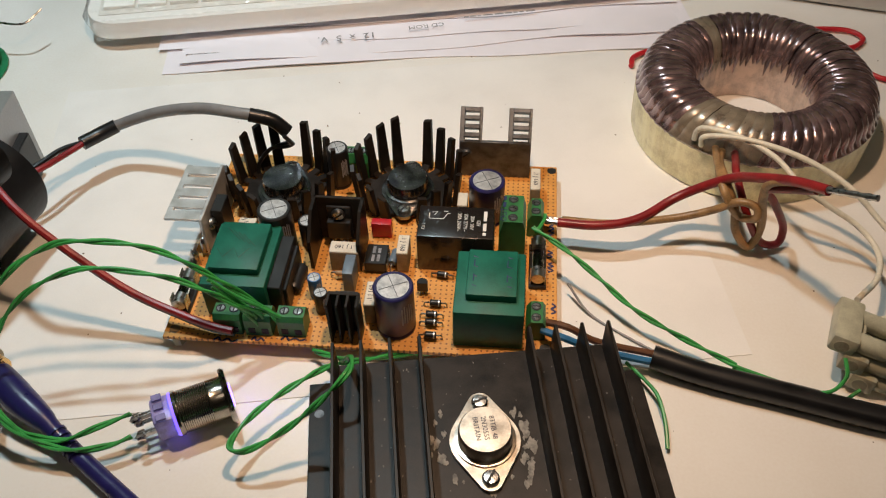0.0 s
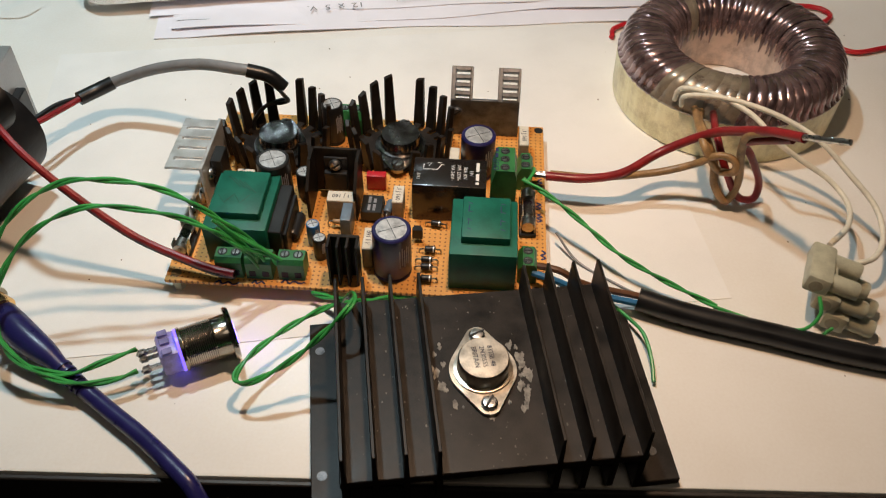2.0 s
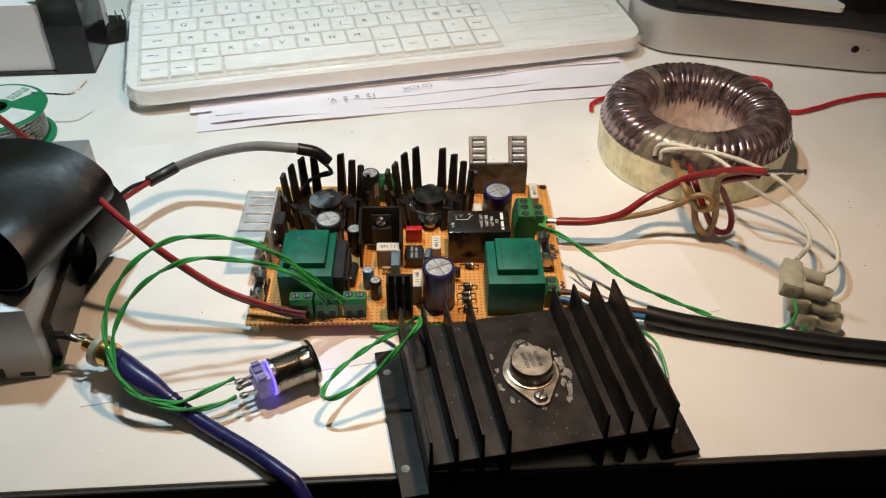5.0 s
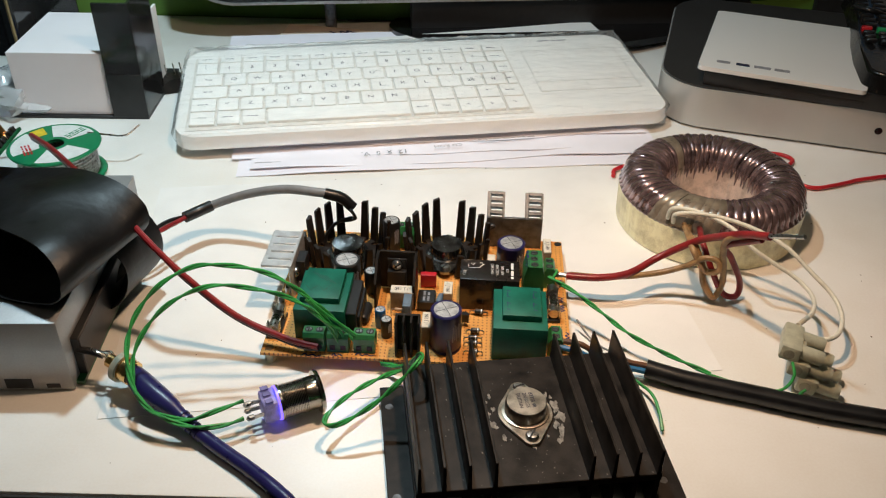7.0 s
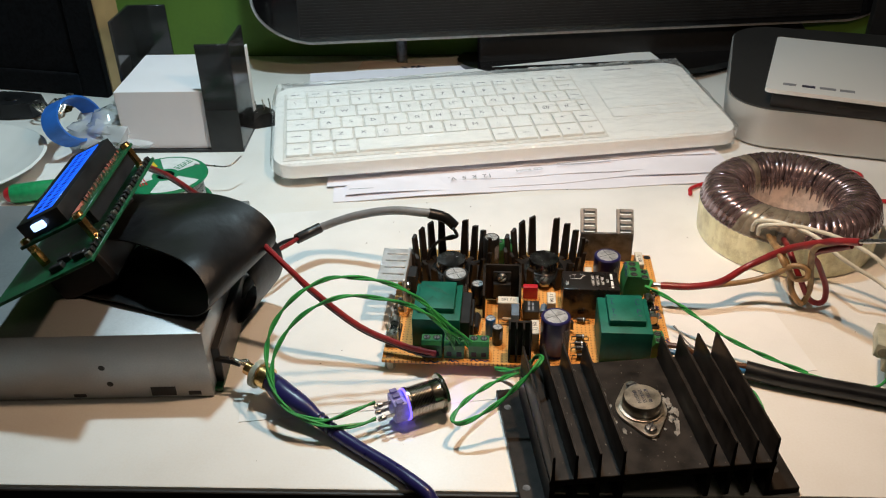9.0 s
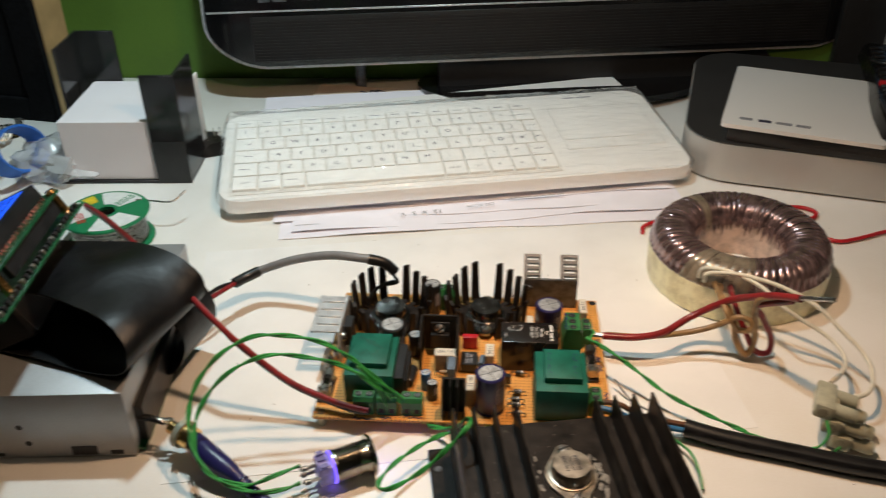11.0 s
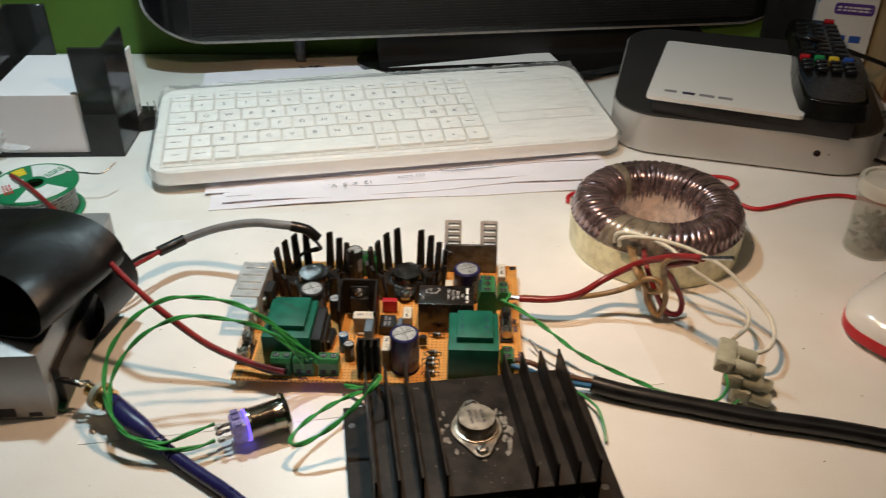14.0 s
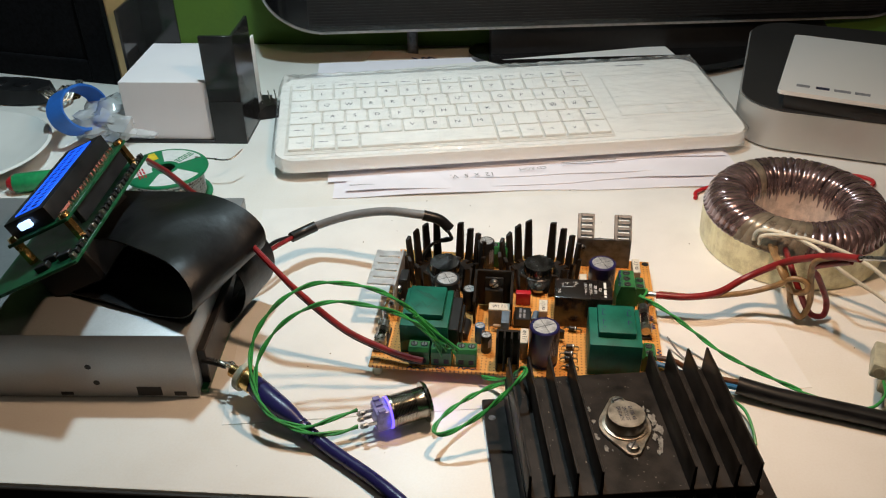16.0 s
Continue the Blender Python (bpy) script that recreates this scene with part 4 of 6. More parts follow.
# crinkled clear film round the keyboard
bm = bmesh.new()
nx, ny = 230, 130
grid = []
for j in range(ny + 1):
    row = []
    for i in range(nx + 1):
        x, y = (i / nx - 0.5) * (KW + 8), (j / ny - 0.5) * (KD + 8)
        edge = max(abs(x) - KW / 2 + 3, abs(y) - KD / 2 + 3, 0)
        z = 4.4 + 0.9 * noise.noise((x * 0.02, y * 0.11, 0)) + 0.9 * noise.noise((x * 0.13, y * 0.2, 3)) + 0.45 * noise.noise((x * 0.3, y * 0.33, 9)) + 1.5 * (0.25 - abs(noise.noise((x * 0.035, y * 0.24, 21)))) + 1.0 * (0.25 - abs(noise.noise((x * 0.15, y * 0.2, 33)))) - edge * 1.35
        if y < -KD / 2 + 7:
            z += 1.3 * noise.noise((x * 0.2, y * 0.35, 7))
        cut = max(0.0, math.hypot(max(0, abs(x) - KW / 2 + 17), max(0, abs(y) - KD / 2 + 17)) - 19)
        sc = 1 - cut / 140
        row.append(bm.verts.new((x * sc, y * (1 - cut / 60), max(z - cut * 1.5, -8))))
    grid.append(row)
for j in range(ny):
    for i in range(nx):
        bm.faces.new((grid[j][i], grid[j][i + 1], grid[j + 1][i + 1], grid[j + 1][i]))
FILM = film_material("cling_film", 0.10, 0.10, 0.62)
part("clear_film", bm, FILM, kb, "crinkled clear plastic film").visible_shadow = False

rnd = random.Random(31)
CREASE = film_material("fold_glint_film", 0.35, 0.12, 1.2)
bm = bmesh.new()
for k in range(330):
    # pale flakes tilted to stand for folds and glints, longer and denser towards the front
    x, y = rnd.uniform(-KW / 2 + 5, KW / 2 - 5), -KD / 2 + (KD - 6) * rnd.random() ** 1.7 + 1
    ln, wd, hg, a = rnd.uniform(3, 20), rnd.uniform(0.4, 1.1), rnd.uniform(0.03, 0.12), rnd.gauss(0, 14)
    m = mm(x, y, 4.2 + rnd.uniform(-0.3, 0.6), rx=rnd.gauss(36, 9), rz=a)
    v = [bm.verts.new(m @ Vector(q)) for q in ((-ln / 2, 0, 0), (0, -wd, 0), (ln / 2, 0, 0), (0, wd, 0), (rnd.uniform(-2, 2), 0, hg))]
    for i in range(4):
        bm.faces.new((v[i], v[(i + 1) % 4], v[4]))
part("film_fold", bm, CREASE, kb, "pale flakes for the film's folds and glints", smooth=False).visible_shadow = False
bm = bmesh.new()
prev = None
for i in range(171):
    x = (i / 170 - 0.5) * (KW - 14)
    row = [bm.verts.new((x + rnd.uniform(-0.6, 0.6), -KD / 2 - 1.2 - 2.4 * math.sin(math.pi * j / 5) + rnd.uniform(-0.5, 0.4), 3.6 - 2.4 * j + rnd.uniform(-0.6, 0.6))) for j in range(6)]
    if prev:
        for j in range(5):
            bm.faces.new((prev[j], row[j], row[j + 1]))
            bm.faces.new((prev[j], row[j + 1], prev[j + 1]))
    prev = row
part("film_edge", bm, film_material("film_edge_sheet", 0.25, 0.1, 0.9), kb, "crumpled film along the front edge", smooth=False).visible_shadow = False

# ---- small computer, optical drive, remote control ----
mini = thing("mini_computer", (365, 319, 0), -18.2, "flat silver mini computer with rounded corners and a dark top", "computer")
S = 196.0
bm = bmesh.new()
pts = rounded(S, S, 36, 12)
outline(bm, pts, 2.0, 30.8)
part("shell", bm, BOXALU, mini, "satin aluminium shell")
bm = bmesh.new()
outline(bm, rounded(S - 2, S - 2, 35, 12), 30.8, 32.0)
part("top_cover", bm, mat("dark_grey_top", (0.035, 0.034, 0.033), 0.35, var=0.05, size=40), mini, "dark grey top cover")
bm = bmesh.new()
outline(bm, rounded(S - 12, S - 12, 32, 8), 0.0, 2.1)
part("rubber_foot", bm, RUBBER, mini)
bm = bmesh.new()
lathe(bm, [(0, 0), (2.6, 0), (2.2, 0.4), (0, 0.3)], 16, m=Matrix.Translation((51, -S / 2 - 0.05, 17)) @ pose(0, 0, 0, 90, 0, 0))
part("ir_window", bm, BLACK_GL, mini)
bm = bmesh.new()
lathe(bm, [(0, 0), (0.6, 0), (0, 0.2)], 10, m=Matrix.Translation((59, -S / 2 - 0.05, 17)) @ pose(0, 0, 0, 90, 0, 0))
part("status_light", bm, BLACK_GL, mini)

ang = -23.0
sd = thing("optical_drive", (265, 250, 32), ang, "slim disc drive, white lid over black body, on the computer", "disc drive")
bm = bmesh.new()
box(bm, 5, 142, 4, 116, 0, 12, 1.0, 2)
part("body", bm, BLACK_PL, sd, "black body")
bm = bmesh.new()
outline(bm, rounded(109, 121, 4, 4, 54.5, 60.5), 12.0, 15.0)
part("lid", bm, mat("white_gloss_lid", (0.74, 0.73, 0.71), 0.34, var=0.02, size=200, fine=80, bump=0.0), sd, "white lid")
for k, w in enumerate((9, 9, 11, 10)):
    bm = bmesh.new()
    x = 16 + 13 * k
    box(bm, x - w / 2, x + w / 2, 11, 15.5, 15.0, 15.06)
    part("disc_mark", bm, INKGREY if k != 1 else INK, sd, smooth=False)
bm = bmesh.new()
box(bm, 50, 110, 3.6, 4.1, 4, 6, 0.1)
part("tray_seam", bm, DARK, sd)

rc = thing("remote_control", (386, 207, 44.2), -18, "black remote control with four coloured buttons resting on the disc drive", "remote control")
REMOTE = mat("remote_case", (0.007, 0.007, 0.007), 0.25, var=0.2, size=20, spec=0.4)
bm = bmesh.new()
case = [(-23, 6), (-20, 1), (-12, -2), (12, -2), (20, 1), (24, 7), (25.5, 40), (24, 75), (21, 105), (20, 150), (21, 178), (18, 184), (-18, 184), (-21, 178), (-20, 150), (-21, 105), (-24, 75), (-25, 40)]
vs = outline(bm, case, 0, 13, taper=lambda x, y: (x * 0.9, (y - 90) * 0.975 + 90))
for v in vs:
    if v.co.z > 6:
        v.co.z += 3.5 * math.sin(math.pi * min(1, max(0, v.co.y / 120)))
bmesh.ops.bevel(bm, geom=[e for e in bm.edges if min(v.co.z for v in e.verts) > 6], offset=2.2, segments=3, affect="EDGES")
part("case", bm, REMOTE, rc, "glossy black case")
for k, c in enumerate((REDM, GRN, YEL, BLU)):
    bm = bmesh.new()
    box(bm, -19 + 10.4 * k, -11.8 + 10.4 * k, 77, 81.5, 13.5, 17.4, 0.8, 2)
    part("colour_button", bm, c, rc)
for j in range(8):
    for i in range(3):
        bm = bmesh.new()
        box(bm, -16 + 12 * i, -7 + 12 * i, 88 + 10.5 * j, 93.5 + 10.5 * j, 12.0, 16.2 if j < 3 else 14.8, 0.9, 2)
        part("button", bm, RUBBER, rc)
bm = bmesh.new()
box(bm, 8, 16, 174, 179, 12.0, 15.4, 0.8, 2)
part("power_button", bm, REDM, rc)
for j in range(3):
    for i in range(4):
        bm = bmesh.new()
        box(bm, -18.5 + 10 * i, -11 + 10 * i, 69 - 8 * j, 72.5 - 8 * j, 14.0, 17.3, 0.7)
        part("button", bm, RUBBER, rc)

# ---- monitor ----
mon = thing("monitor", (163, 427, 22), 4.0, "large black glossy desktop display with silver trim and speaker strip", "monitor", rx=-6)
MW, MH, MR = 590.0, 400.0, 50.0


def screen_shape(w, h, r, n=10, arch=14.0):
    pts = []
    for cx, cz, a0 in ((w / 2 - r, r, -90), (w / 2 - 12, h - 12, 0), (-w / 2 + 12, h - 12, 90), (-w / 2 + r, r, 180)):
        rr = r if a0 in (-90, 180) else 12
        for k in range(n + 1):
            a = radians(a0 + 90 * k / n)
            pts.append((cx + rr * math.cos(a), cz + rr * math.sin(a)))
    out = []
    for x, z in pts:
        out.append((x, z + arch * (2 * x / w) ** 2 * (1 - z / r) if z < r else z))
    return out


UP = Matrix(((1, 0, 0, 0), (0, 0, -1, 0), (0, 1, 0, 0), (0, 0, 0, 1)))
bm = bmesh.new()
outline(bm, screen_shape(MW, MH, MR), -40, -1.5, m=UP)
part("back_shell", bm, BLACK_PL, mon)
bm = bmesh.new()
outline(bm, screen_shape(MW, MH, MR), -1.6, 1.4, m=UP)
part("silver_trim", bm, ALU, mon, "thin silver rim")
bm = bmesh.new()
outline(bm, screen_shape(MW - 5, MH, MR - 2), 1.0, 3.2, m=UP @ Matrix.Translation((0, 2.6, 0)))
part("front_bezel", bm, BLACK_GL, mon, "glossy black bezel")
bm = bmesh.new()
box(bm, -MW / 2 + 4, MW / 2 - 4, -3.8, -2.9, 58.5, 60.1, 0.2)
part("trim_line", bm, ALU, mon)
bm = bmesh.new()
box(bm, -MW / 2 + 14, MW / 2 - 14, -3.9, -3.0, 86, MH - 14)
part("screen", bm, BLACK_GL, mon, "dark switched-off screen")
GR = mat("perforated_grille", (0.012, 0.012, 0.013), 0.5, var=0.3, size=2.0, fine=1.0, bump=0.3)
bm = bmesh.new()
box(bm, -MW / 2 + 40, MW / 2 - 40, -4.0, -3.2, 17, 55, 0.3)
sg = part("speaker_grille", bm, GR, mon, "perforated speaker strip")
bm = bmesh.new()
for j in range(13):
    box(bm, -MW / 2 + 42, MW / 2 - 42, -4.5, -3.9, 17.5 + 2.7 * j, 18.9 + 2.7 * j)
part("grille_rib", bm, BLACK_PL, sg, smooth=False)
bars(mon, mm(4, -3.3, 71, rx=90), 42, 8, 1, ALU, "maker_mark", seed=3, gap=0.1)
text("HDMI", 6.0, mon, mm(-202, -3.3, 69, rx=90), ALU_D, "badge", 0.05)
bars(mon, mm(-235, -3.3, 69, rx=90), 24, 5, 1, ALU_D, "badge", seed=5, gap=0.1)
for x in (-165, 165):
    bm = bmesh.new()
    sweep(bm, [Vector((x, 32, -21)), Vector((x, 28, 30))], 5, 12)
    part("leg", bm, ALU_D, mon)
bm = bmesh.new()
outline(bm, [(22 + 136 * math.cos(radians(a)), 20 + 76 * math.sin(radians(a))) for a in range(0, 360, 8)], -20.5, -15)
part("base_plate", bm, BLACK_GL, mon, "glossy black oval foot")
# stand widened into a dark backing that covers the shaded wall
bm = bmesh.new()
box(bm, -95, 345, 9, 23, -20, 150, 3, 2)
part("rear_housing", bm, DARK, mon, "dark stand, widened to darken the wall behind the display")

# ---- loudspeakers ----


def loudspeaker(at, rz, w, d, h, mirror, label):
    ls = thing("loudspeaker", at, rz, label, "loudspeaker", "pair of loudspeakers")
    bm = bmesh.new()
    box(bm, 0, w, 4, d, 0, h, 1.0)
    part("cabinet", bm, TANWOOD, ls, "light veneered cabinet")
    for q in ((0, 24, 0, h), (w - 24, w, 0, h), (24, w - 24, 0, 20), (24, w - 24, h - 24, h)):
        bm = bmesh.new()
        box(bm, q[0], q[1], -4, 4.2, q[2], q[3], 1.0)
        part("front_frame", bm, GRILLE if mirror else WOOD, ls, "black front frame" if mirror else "reddish wooden front frame")
    bm = bmesh.new()
    box(bm, 23.5, w - 23.5, -1, 3, 19.5, h - 23.5, 0.5)
    part("grille", bm, GRILLE, ls, "black cloth grille")
    return ls


loudspeaker((497, 333, 0), -12, 230, 200, 380, False, "wooden loudspeaker with black cloth grille beside the carton and glasses")
lsp = loudspeaker((-478, 432, 0), -13.7, 228, 38, 380, True, "wooden loudspeaker with black cloth grille behind the keys and note cube")

# ---- carton ----
ct = thing("carton", (461, 415, 0), -19, "tall white printed cardboard carton with purple band beside the loudspeaker", "carton")
bm = bmesh.new()
box(bm, 0, 50, 0, 40, 0, 230, 0.5)
part("box", bm, mat("white_card", (0.74, 0.73, 0.72), 0.5, var=0.03, size=30), ct, smooth=False)
bm = bmesh.new()
outline(bm, rounded(33, 10, 3, 4, 31, 57), 0, 0.3, m=UP @ Matrix.Translation((0, 0, 0.05)))
part("purple_band", bm, PURPLE, ct)
bars(ct, mm(31, -0.35, 57, rx=90), 28, 5.5, 2, WPRINT, seed=8)
bars(ct, mm(31, -0.1, 78, rx=90), 32, 20, 7, INKGREY, seed=12)
bars(ct, mm(31, -0.1, 108, rx=90), 32, 28, 9, LBLUE, seed=13)
bars(ct, mm(32, -0.1, 30, rx=90), 20, 7, 1, BLU, "barcode", seed=14, gap=0.1)
bm = bmesh.new()
outline(bm, [(0, 60), (10, 75), (13, 100), (10, 130), (16, 170), (16, 228), (0, 228)], 0, 0.3, m=UP)
part("blue_print", bm, LBLUE, ct)

# added dark panel, stands for the shaded wall between monitor and carton
bm = bmesh.new()
box(bm, 0, 42, 0, 10, 0, 170, 1.5, 2)
single("black_box", bm, DARK, "added dark panel standing for the shaded gap behind the carton", "box", at=(424, 431, 0), rz=-5)

# ---- film canister ----
fc = thing("canister", (378.5, 112.5, 0), 0, "milky plastic film canister with lid, half full of small screws", "canister")
bm = bmesh.new()
lathe(bm, [(0, 0.3), (15, 0.3), (15.4, 1.0), (15.8, 46), (14.8, 46), (14.4, 1.6), (0, 1.4)], 40)
part("cup", bm, CANPL, fc, "milky translucent cup")
bm = bmesh.new()
lathe(bm, [(16.9, 41), (16.9, 41.5), (16.8, 49), (16.2, 50), (14, 50), (13.2, 48.6), (0, 48.6)], 40)
part("lid", bm, CANLID, fc, "milky white lid")
rnd = random.Random(3)
for k in range(46):
    bm = bmesh.new()
    a, r = rnd.uniform(0, 6.28), 11 * math.sqrt(rnd.random())
    mtx = Matrix.Translation((r * math.cos(a), r * math.sin(a), 3 + rnd.random() * 20)) @ Euler((rnd.uniform(0, 3), rnd.uniform(0, 3), rnd.uniform(0, 3))).to_matrix().to_4x4()
    lathe(bm, [(0, 0), (1.9, 0.2), (1.9, 1.2), (1.0, 1.5), (1.0, 6.5), (0, 7)], 8, m=mtx)
    part("small_screw", bm, ALU_D, fc)

# ---- mouse ----
ms = thing("computer_mouse", (370, 36, 0), 0, "white glossy computer mouse with a red band and red cable", "mouse")


def mouse_ring(z, grow):
    pts = []
    for k in range(48):
        a = 2 * math.pi * k / 48
        c, s = math.cos(a), math.sin(a)
        rx, ry = 30.0 * grow, 47.5 * grow
        n = 2.75
        pts.append((math.copysign(abs(c) ** (2 / n), c) * rx * (1 - 0.06 * s), math.copysign(abs(s) ** (2 / n), s) * ry, z))
    return pts


def skin(bm, levels, cap=True):
    rings = [[bm.verts.new(p) for p in lv] for lv in levels]
    for a, b in zip(rings, rings[1:]):
        for k in range(len(a)):
            bm.faces.new((a[k], a[(k + 1) % len(a)], b[(k + 1) % len(b)], b[k]))
    if cap:
        bm.faces.new(rings[-1])
        bm.faces.new(rings[0][::-1])


MT = Matrix.Translation((0, 0, 0)) @ pose(0, 0, 0, 0, 0, -57)
bm = bmesh.new()
skin(bm, [mouse_ring(z, g) for z, g in ((0.5, 0.86), (1.5, 0.91), (3, 0.96), (4, 0.985))])
bmesh.ops.transform(bm, matrix=MT, verts=bm.verts)
part("base", bm, KBODY, ms)
bm = bmesh.new()
skin(bm, [mouse_ring(z, g) for z, g in ((3.2, 0.965), (4.2, 1.0), (10.0, 1.012), (11.0, 1.0))])
bmesh.ops.transform(bm, matrix=MT, verts=bm.verts)
part("red_band", bm, REDM, ms, "red band")
bm = bmesh.new()
lv = []
for k in range(11):
    a = radians(90 * k / 10.5)
    ring = mouse_ring(10.4 + 17.0 * math.sin(a), 1.0 * max(0.04, math.cos(a) ** 0.82))
    lv.append([(x, y - 4.0 * math.sin(a), z) for x, y, z in ring])
skin(bm, lv)
bmesh.ops.transform(bm, matrix=MT, verts=bm.verts)
part("shell", bm, MOUSEW, ms, "white glossy shell")
bm = bmesh.new()
lathe(bm, [(0, 0), (6.0, 0), (5.2, 4), (3, 6.5), (0, 7)], 20, m=MT @ Matrix.Translation((0, 35.5, 17.0)) @ pose(0, 0, 0, -25, 0, 0))
part("cable_exit", bm, REDM, ms)
bars(ms, Matrix.Diagonal((1, 1, 1, 1)) @ mm(13, 14, 28.1, rx=-17, ry=18, rz=12), 9, 1.8, 1, REDM, "maker_mark", seed=4)


# ---- note cube holder ----
nc = thing("note_cube", (-210, 266, 0), -1.5, "white paper note cube in a smoked black plastic holder", "note cube")
bm = bmesh.new()
box(bm, 0, 66, 0, 80, 2.2, 48, 0.3)
part("paper_block", bm, mat("note_paper", (0.78, 0.74, 0.76), 0.8, var=0.02, size=40), nc, "block of white note paper", smooth=False)
bm = bmesh.new()
box(bm, -9, 91, -3, 84, 0, 2.2, 0.3)
part("base", bm, BLACK_PL, nc)
bm = bmesh.new()
box(bm, 66.4, 91, -3, -0.5, 2, 84, 0.4)
box(bm, 88.5, 91, -0.5, 42, 2, 84, 0.4)
part("corner_post", bm, SMOKE, nc, "smoked black upright corner")
bm = bmesh.new()
box(bm, 86.4, 88.2, 20, 62, 2.3, 62, 0.2)
part("loose_slip", bm, PAPER, nc, "white slip standing behind the post", smooth=False)
bm = bmesh.new()
box(bm, 66.4, 91, -3.4, -2.9, 2, 34, 0.3)
part("pen_slot", bm, BLACK_PL, nc)
bm = bmesh.new()
box(bm, -9, -6.6, 40, 84, 2, 88, 0.4)
box(bm, -6.6, 22, 81.6, 84, 2, 88, 0.4)
part("corner_post", bm, SMOKE, nc, "smoked black upright corner")

# ---- disc drive under the display module ----
dr = thing("internal_drive", (-284, -15, 0), 0.0, "grey sheet-metal computer disc drive lying on the desk", "disc drive")
bm = bmesh.new()
box(bm, 0, 200, 0, 127.5, 0.6, 39.5, 0.7, 2)
part("casing", bm, STEELBOX, dr, "grey sheet-metal casing")
for x, z in ((149, 20), (151, 10)):
    bm = bmesh.new()
    lathe(bm, [(0, 0), (1.6, 0), (0, 0.1)], 12, m=Matrix.Translation((x, -0.05, z)) @ pose(0, 0, 0, 90, 0, 0))
    part("screw_hole", bm, DARK, dr)
for x0, x1, z1 in ((170, 182, 7.5), (132, 138, 4), (188, 194, 4.5)):
    bm = bmesh.new()
    box(bm, x0, x1, -0.25, 0.2, 2.2, z1)
    part("latch_cutout", bm, DARK, dr)
bm = bmesh.new()
box(bm, 199.5, 204, 8, 118, 3, 24, 0.5)
part("rear_connector", bm, BLACK_PL, dr, "black rear connector strip")
bm = bmesh.new()
box(bm, 199.8, 203.5, 3, 60, 1.2, 3.2)
part("rear_board", bm, PCBG, dr)

# ---- black sleeve draped over the drive ----


def drape(name, path, y0, y1, label, at=(0, 0, 0), rz=0.0, thick=0.8, wob=2.0, seed=1):
    line = smooth_path([(x, 0, z) for x, z in path], 8)
    bm = bmesh.new()
    ny = 18
    grid = []
    for i, q in enumerate(line):
        row = []
        for j in range(ny + 1):
            f = j / ny
            y = y0(i / (len(line) - 1)) * (1 - f) + y1(i / (len(line) - 1)) * f
            w = wob * noise.noise((q.x * 0.03 + seed, y * 0.035, q.z * 0.03))
            row.append(bm.verts.new((q.x + w * 0.6, y, q.z + w)))
        grid.append(row)
    fs = [bm.faces.new((grid[i][j], grid[i][j + 1], grid[i + 1][j + 1], grid[i + 1][j])) for i in range(len(line) - 1) for j in range(ny)]
    r = bmesh.ops.extrude_face_region(bm, geom=fs)
    bmesh.ops.translate(bm, vec=(0, 0, thick), verts=[v for v in r["geom"] if isinstance(v, bmesh.types.BMVert)])
    return single(name, bm, BLACK_SHEET, label, "cable sleeve", at=at, rz=rz)


drape("ribbon_cable", [(-105, 54), (-80, 60), (-55, 67), (-30, 71), (-8, 68.5), (5, 61), (8, 53), (3, 45.5), (-8, 42.2), (-35, 41.2), (-68, 41.2)], lambda f: 24 * max(0, 1 - 1.7 * f), lambda f: 68 - 10 * f, "wide black ribbon cable folded back over the drive", at=(-87, -9, 0), rz=-21.5, wob=3.0)
drape("ribbon_cable", [(-52, 44), (-28, 49), (-8, 50.5), (6, 44), (12, 32), (9, 19), (1, 9.5), (-7, 8), (-10.5, 14), (-7.5, 18), (-5, 14)], lambda f: 5 - 5 * f, lambda f: 38 - 4 * f, "black ribbon cable hanging over the drive's rear", at=(-80, 31, 0), rz=-17, wob=2.2, seed=5)

# ---- wires and cables ----


def wire(name, pts, r, material, label, category="wire", group="", seg=10, step=8, tips=()):
    """One insulated wire through the given places (mm)."""
    w = thing(name, (0, 0, 0), 0, label, category, group)
    bm = bmesh.new()
    sweep(bm, smooth_path(pts, step), r, seg)
    part("insulation", bm, material, w)
    for tip in tips:
        bm = bmesh.new()
        line = smooth_path(tip, 6)
        sweep(bm, line, [r * 0.62 * (1 + 0.15 * math.sin(k * 2.1)) for k in range(len(line))], 8)
        part("bare_end", bm, TIN, w, "tinned bare end")
    return w


def pair(name, pts, r, pitch, mats, label, category="twisted wire", step=10, n=2, group=""):
    w = thing(name, (0, 0, 0), 0, label, category, group)
    line = resample(smooth_path(pts, step), 0.9)
    for k in range(n):
        bm = bmesh.new()
        sweep(bm, twist(line, r * 0.98, pitch, 2 * math.pi * k / n), r, 7)
        part("strand", bm, mats[k % len(mats)], w)
    return w


# red and black supply pair from the reel side over the sleeve to the board
pts = [(-155, 157, 40), (-134, 130, 47), (-110, 98, 52), (-88, 70, 55), (-66, 43, 55), (-50, 27, 49), (-36, 20, 37), (-14, 12, 21), (7, 5, 14), (18, 1, 12.5), (25, -0.5, 12)]
sup = thing("supply_cable", (0, 0, 0), 0, "red and black twin supply cable running to the board", "cable")
for up, r, c in ((0.9, 1.5, RED_W), (-1.3, 1.2, RUBBER)):
    bm = bmesh.new()
    sweep(bm, smooth_path([(x + 0.25 * up * math.sin(k), y - 0.2 * up, z + up * (0.9 + 0.2 * math.cos(2.1 * k))) for k, (x, y, z) in enumerate(pts)], 10), r, 9)
    part("strand", bm, c, sup)

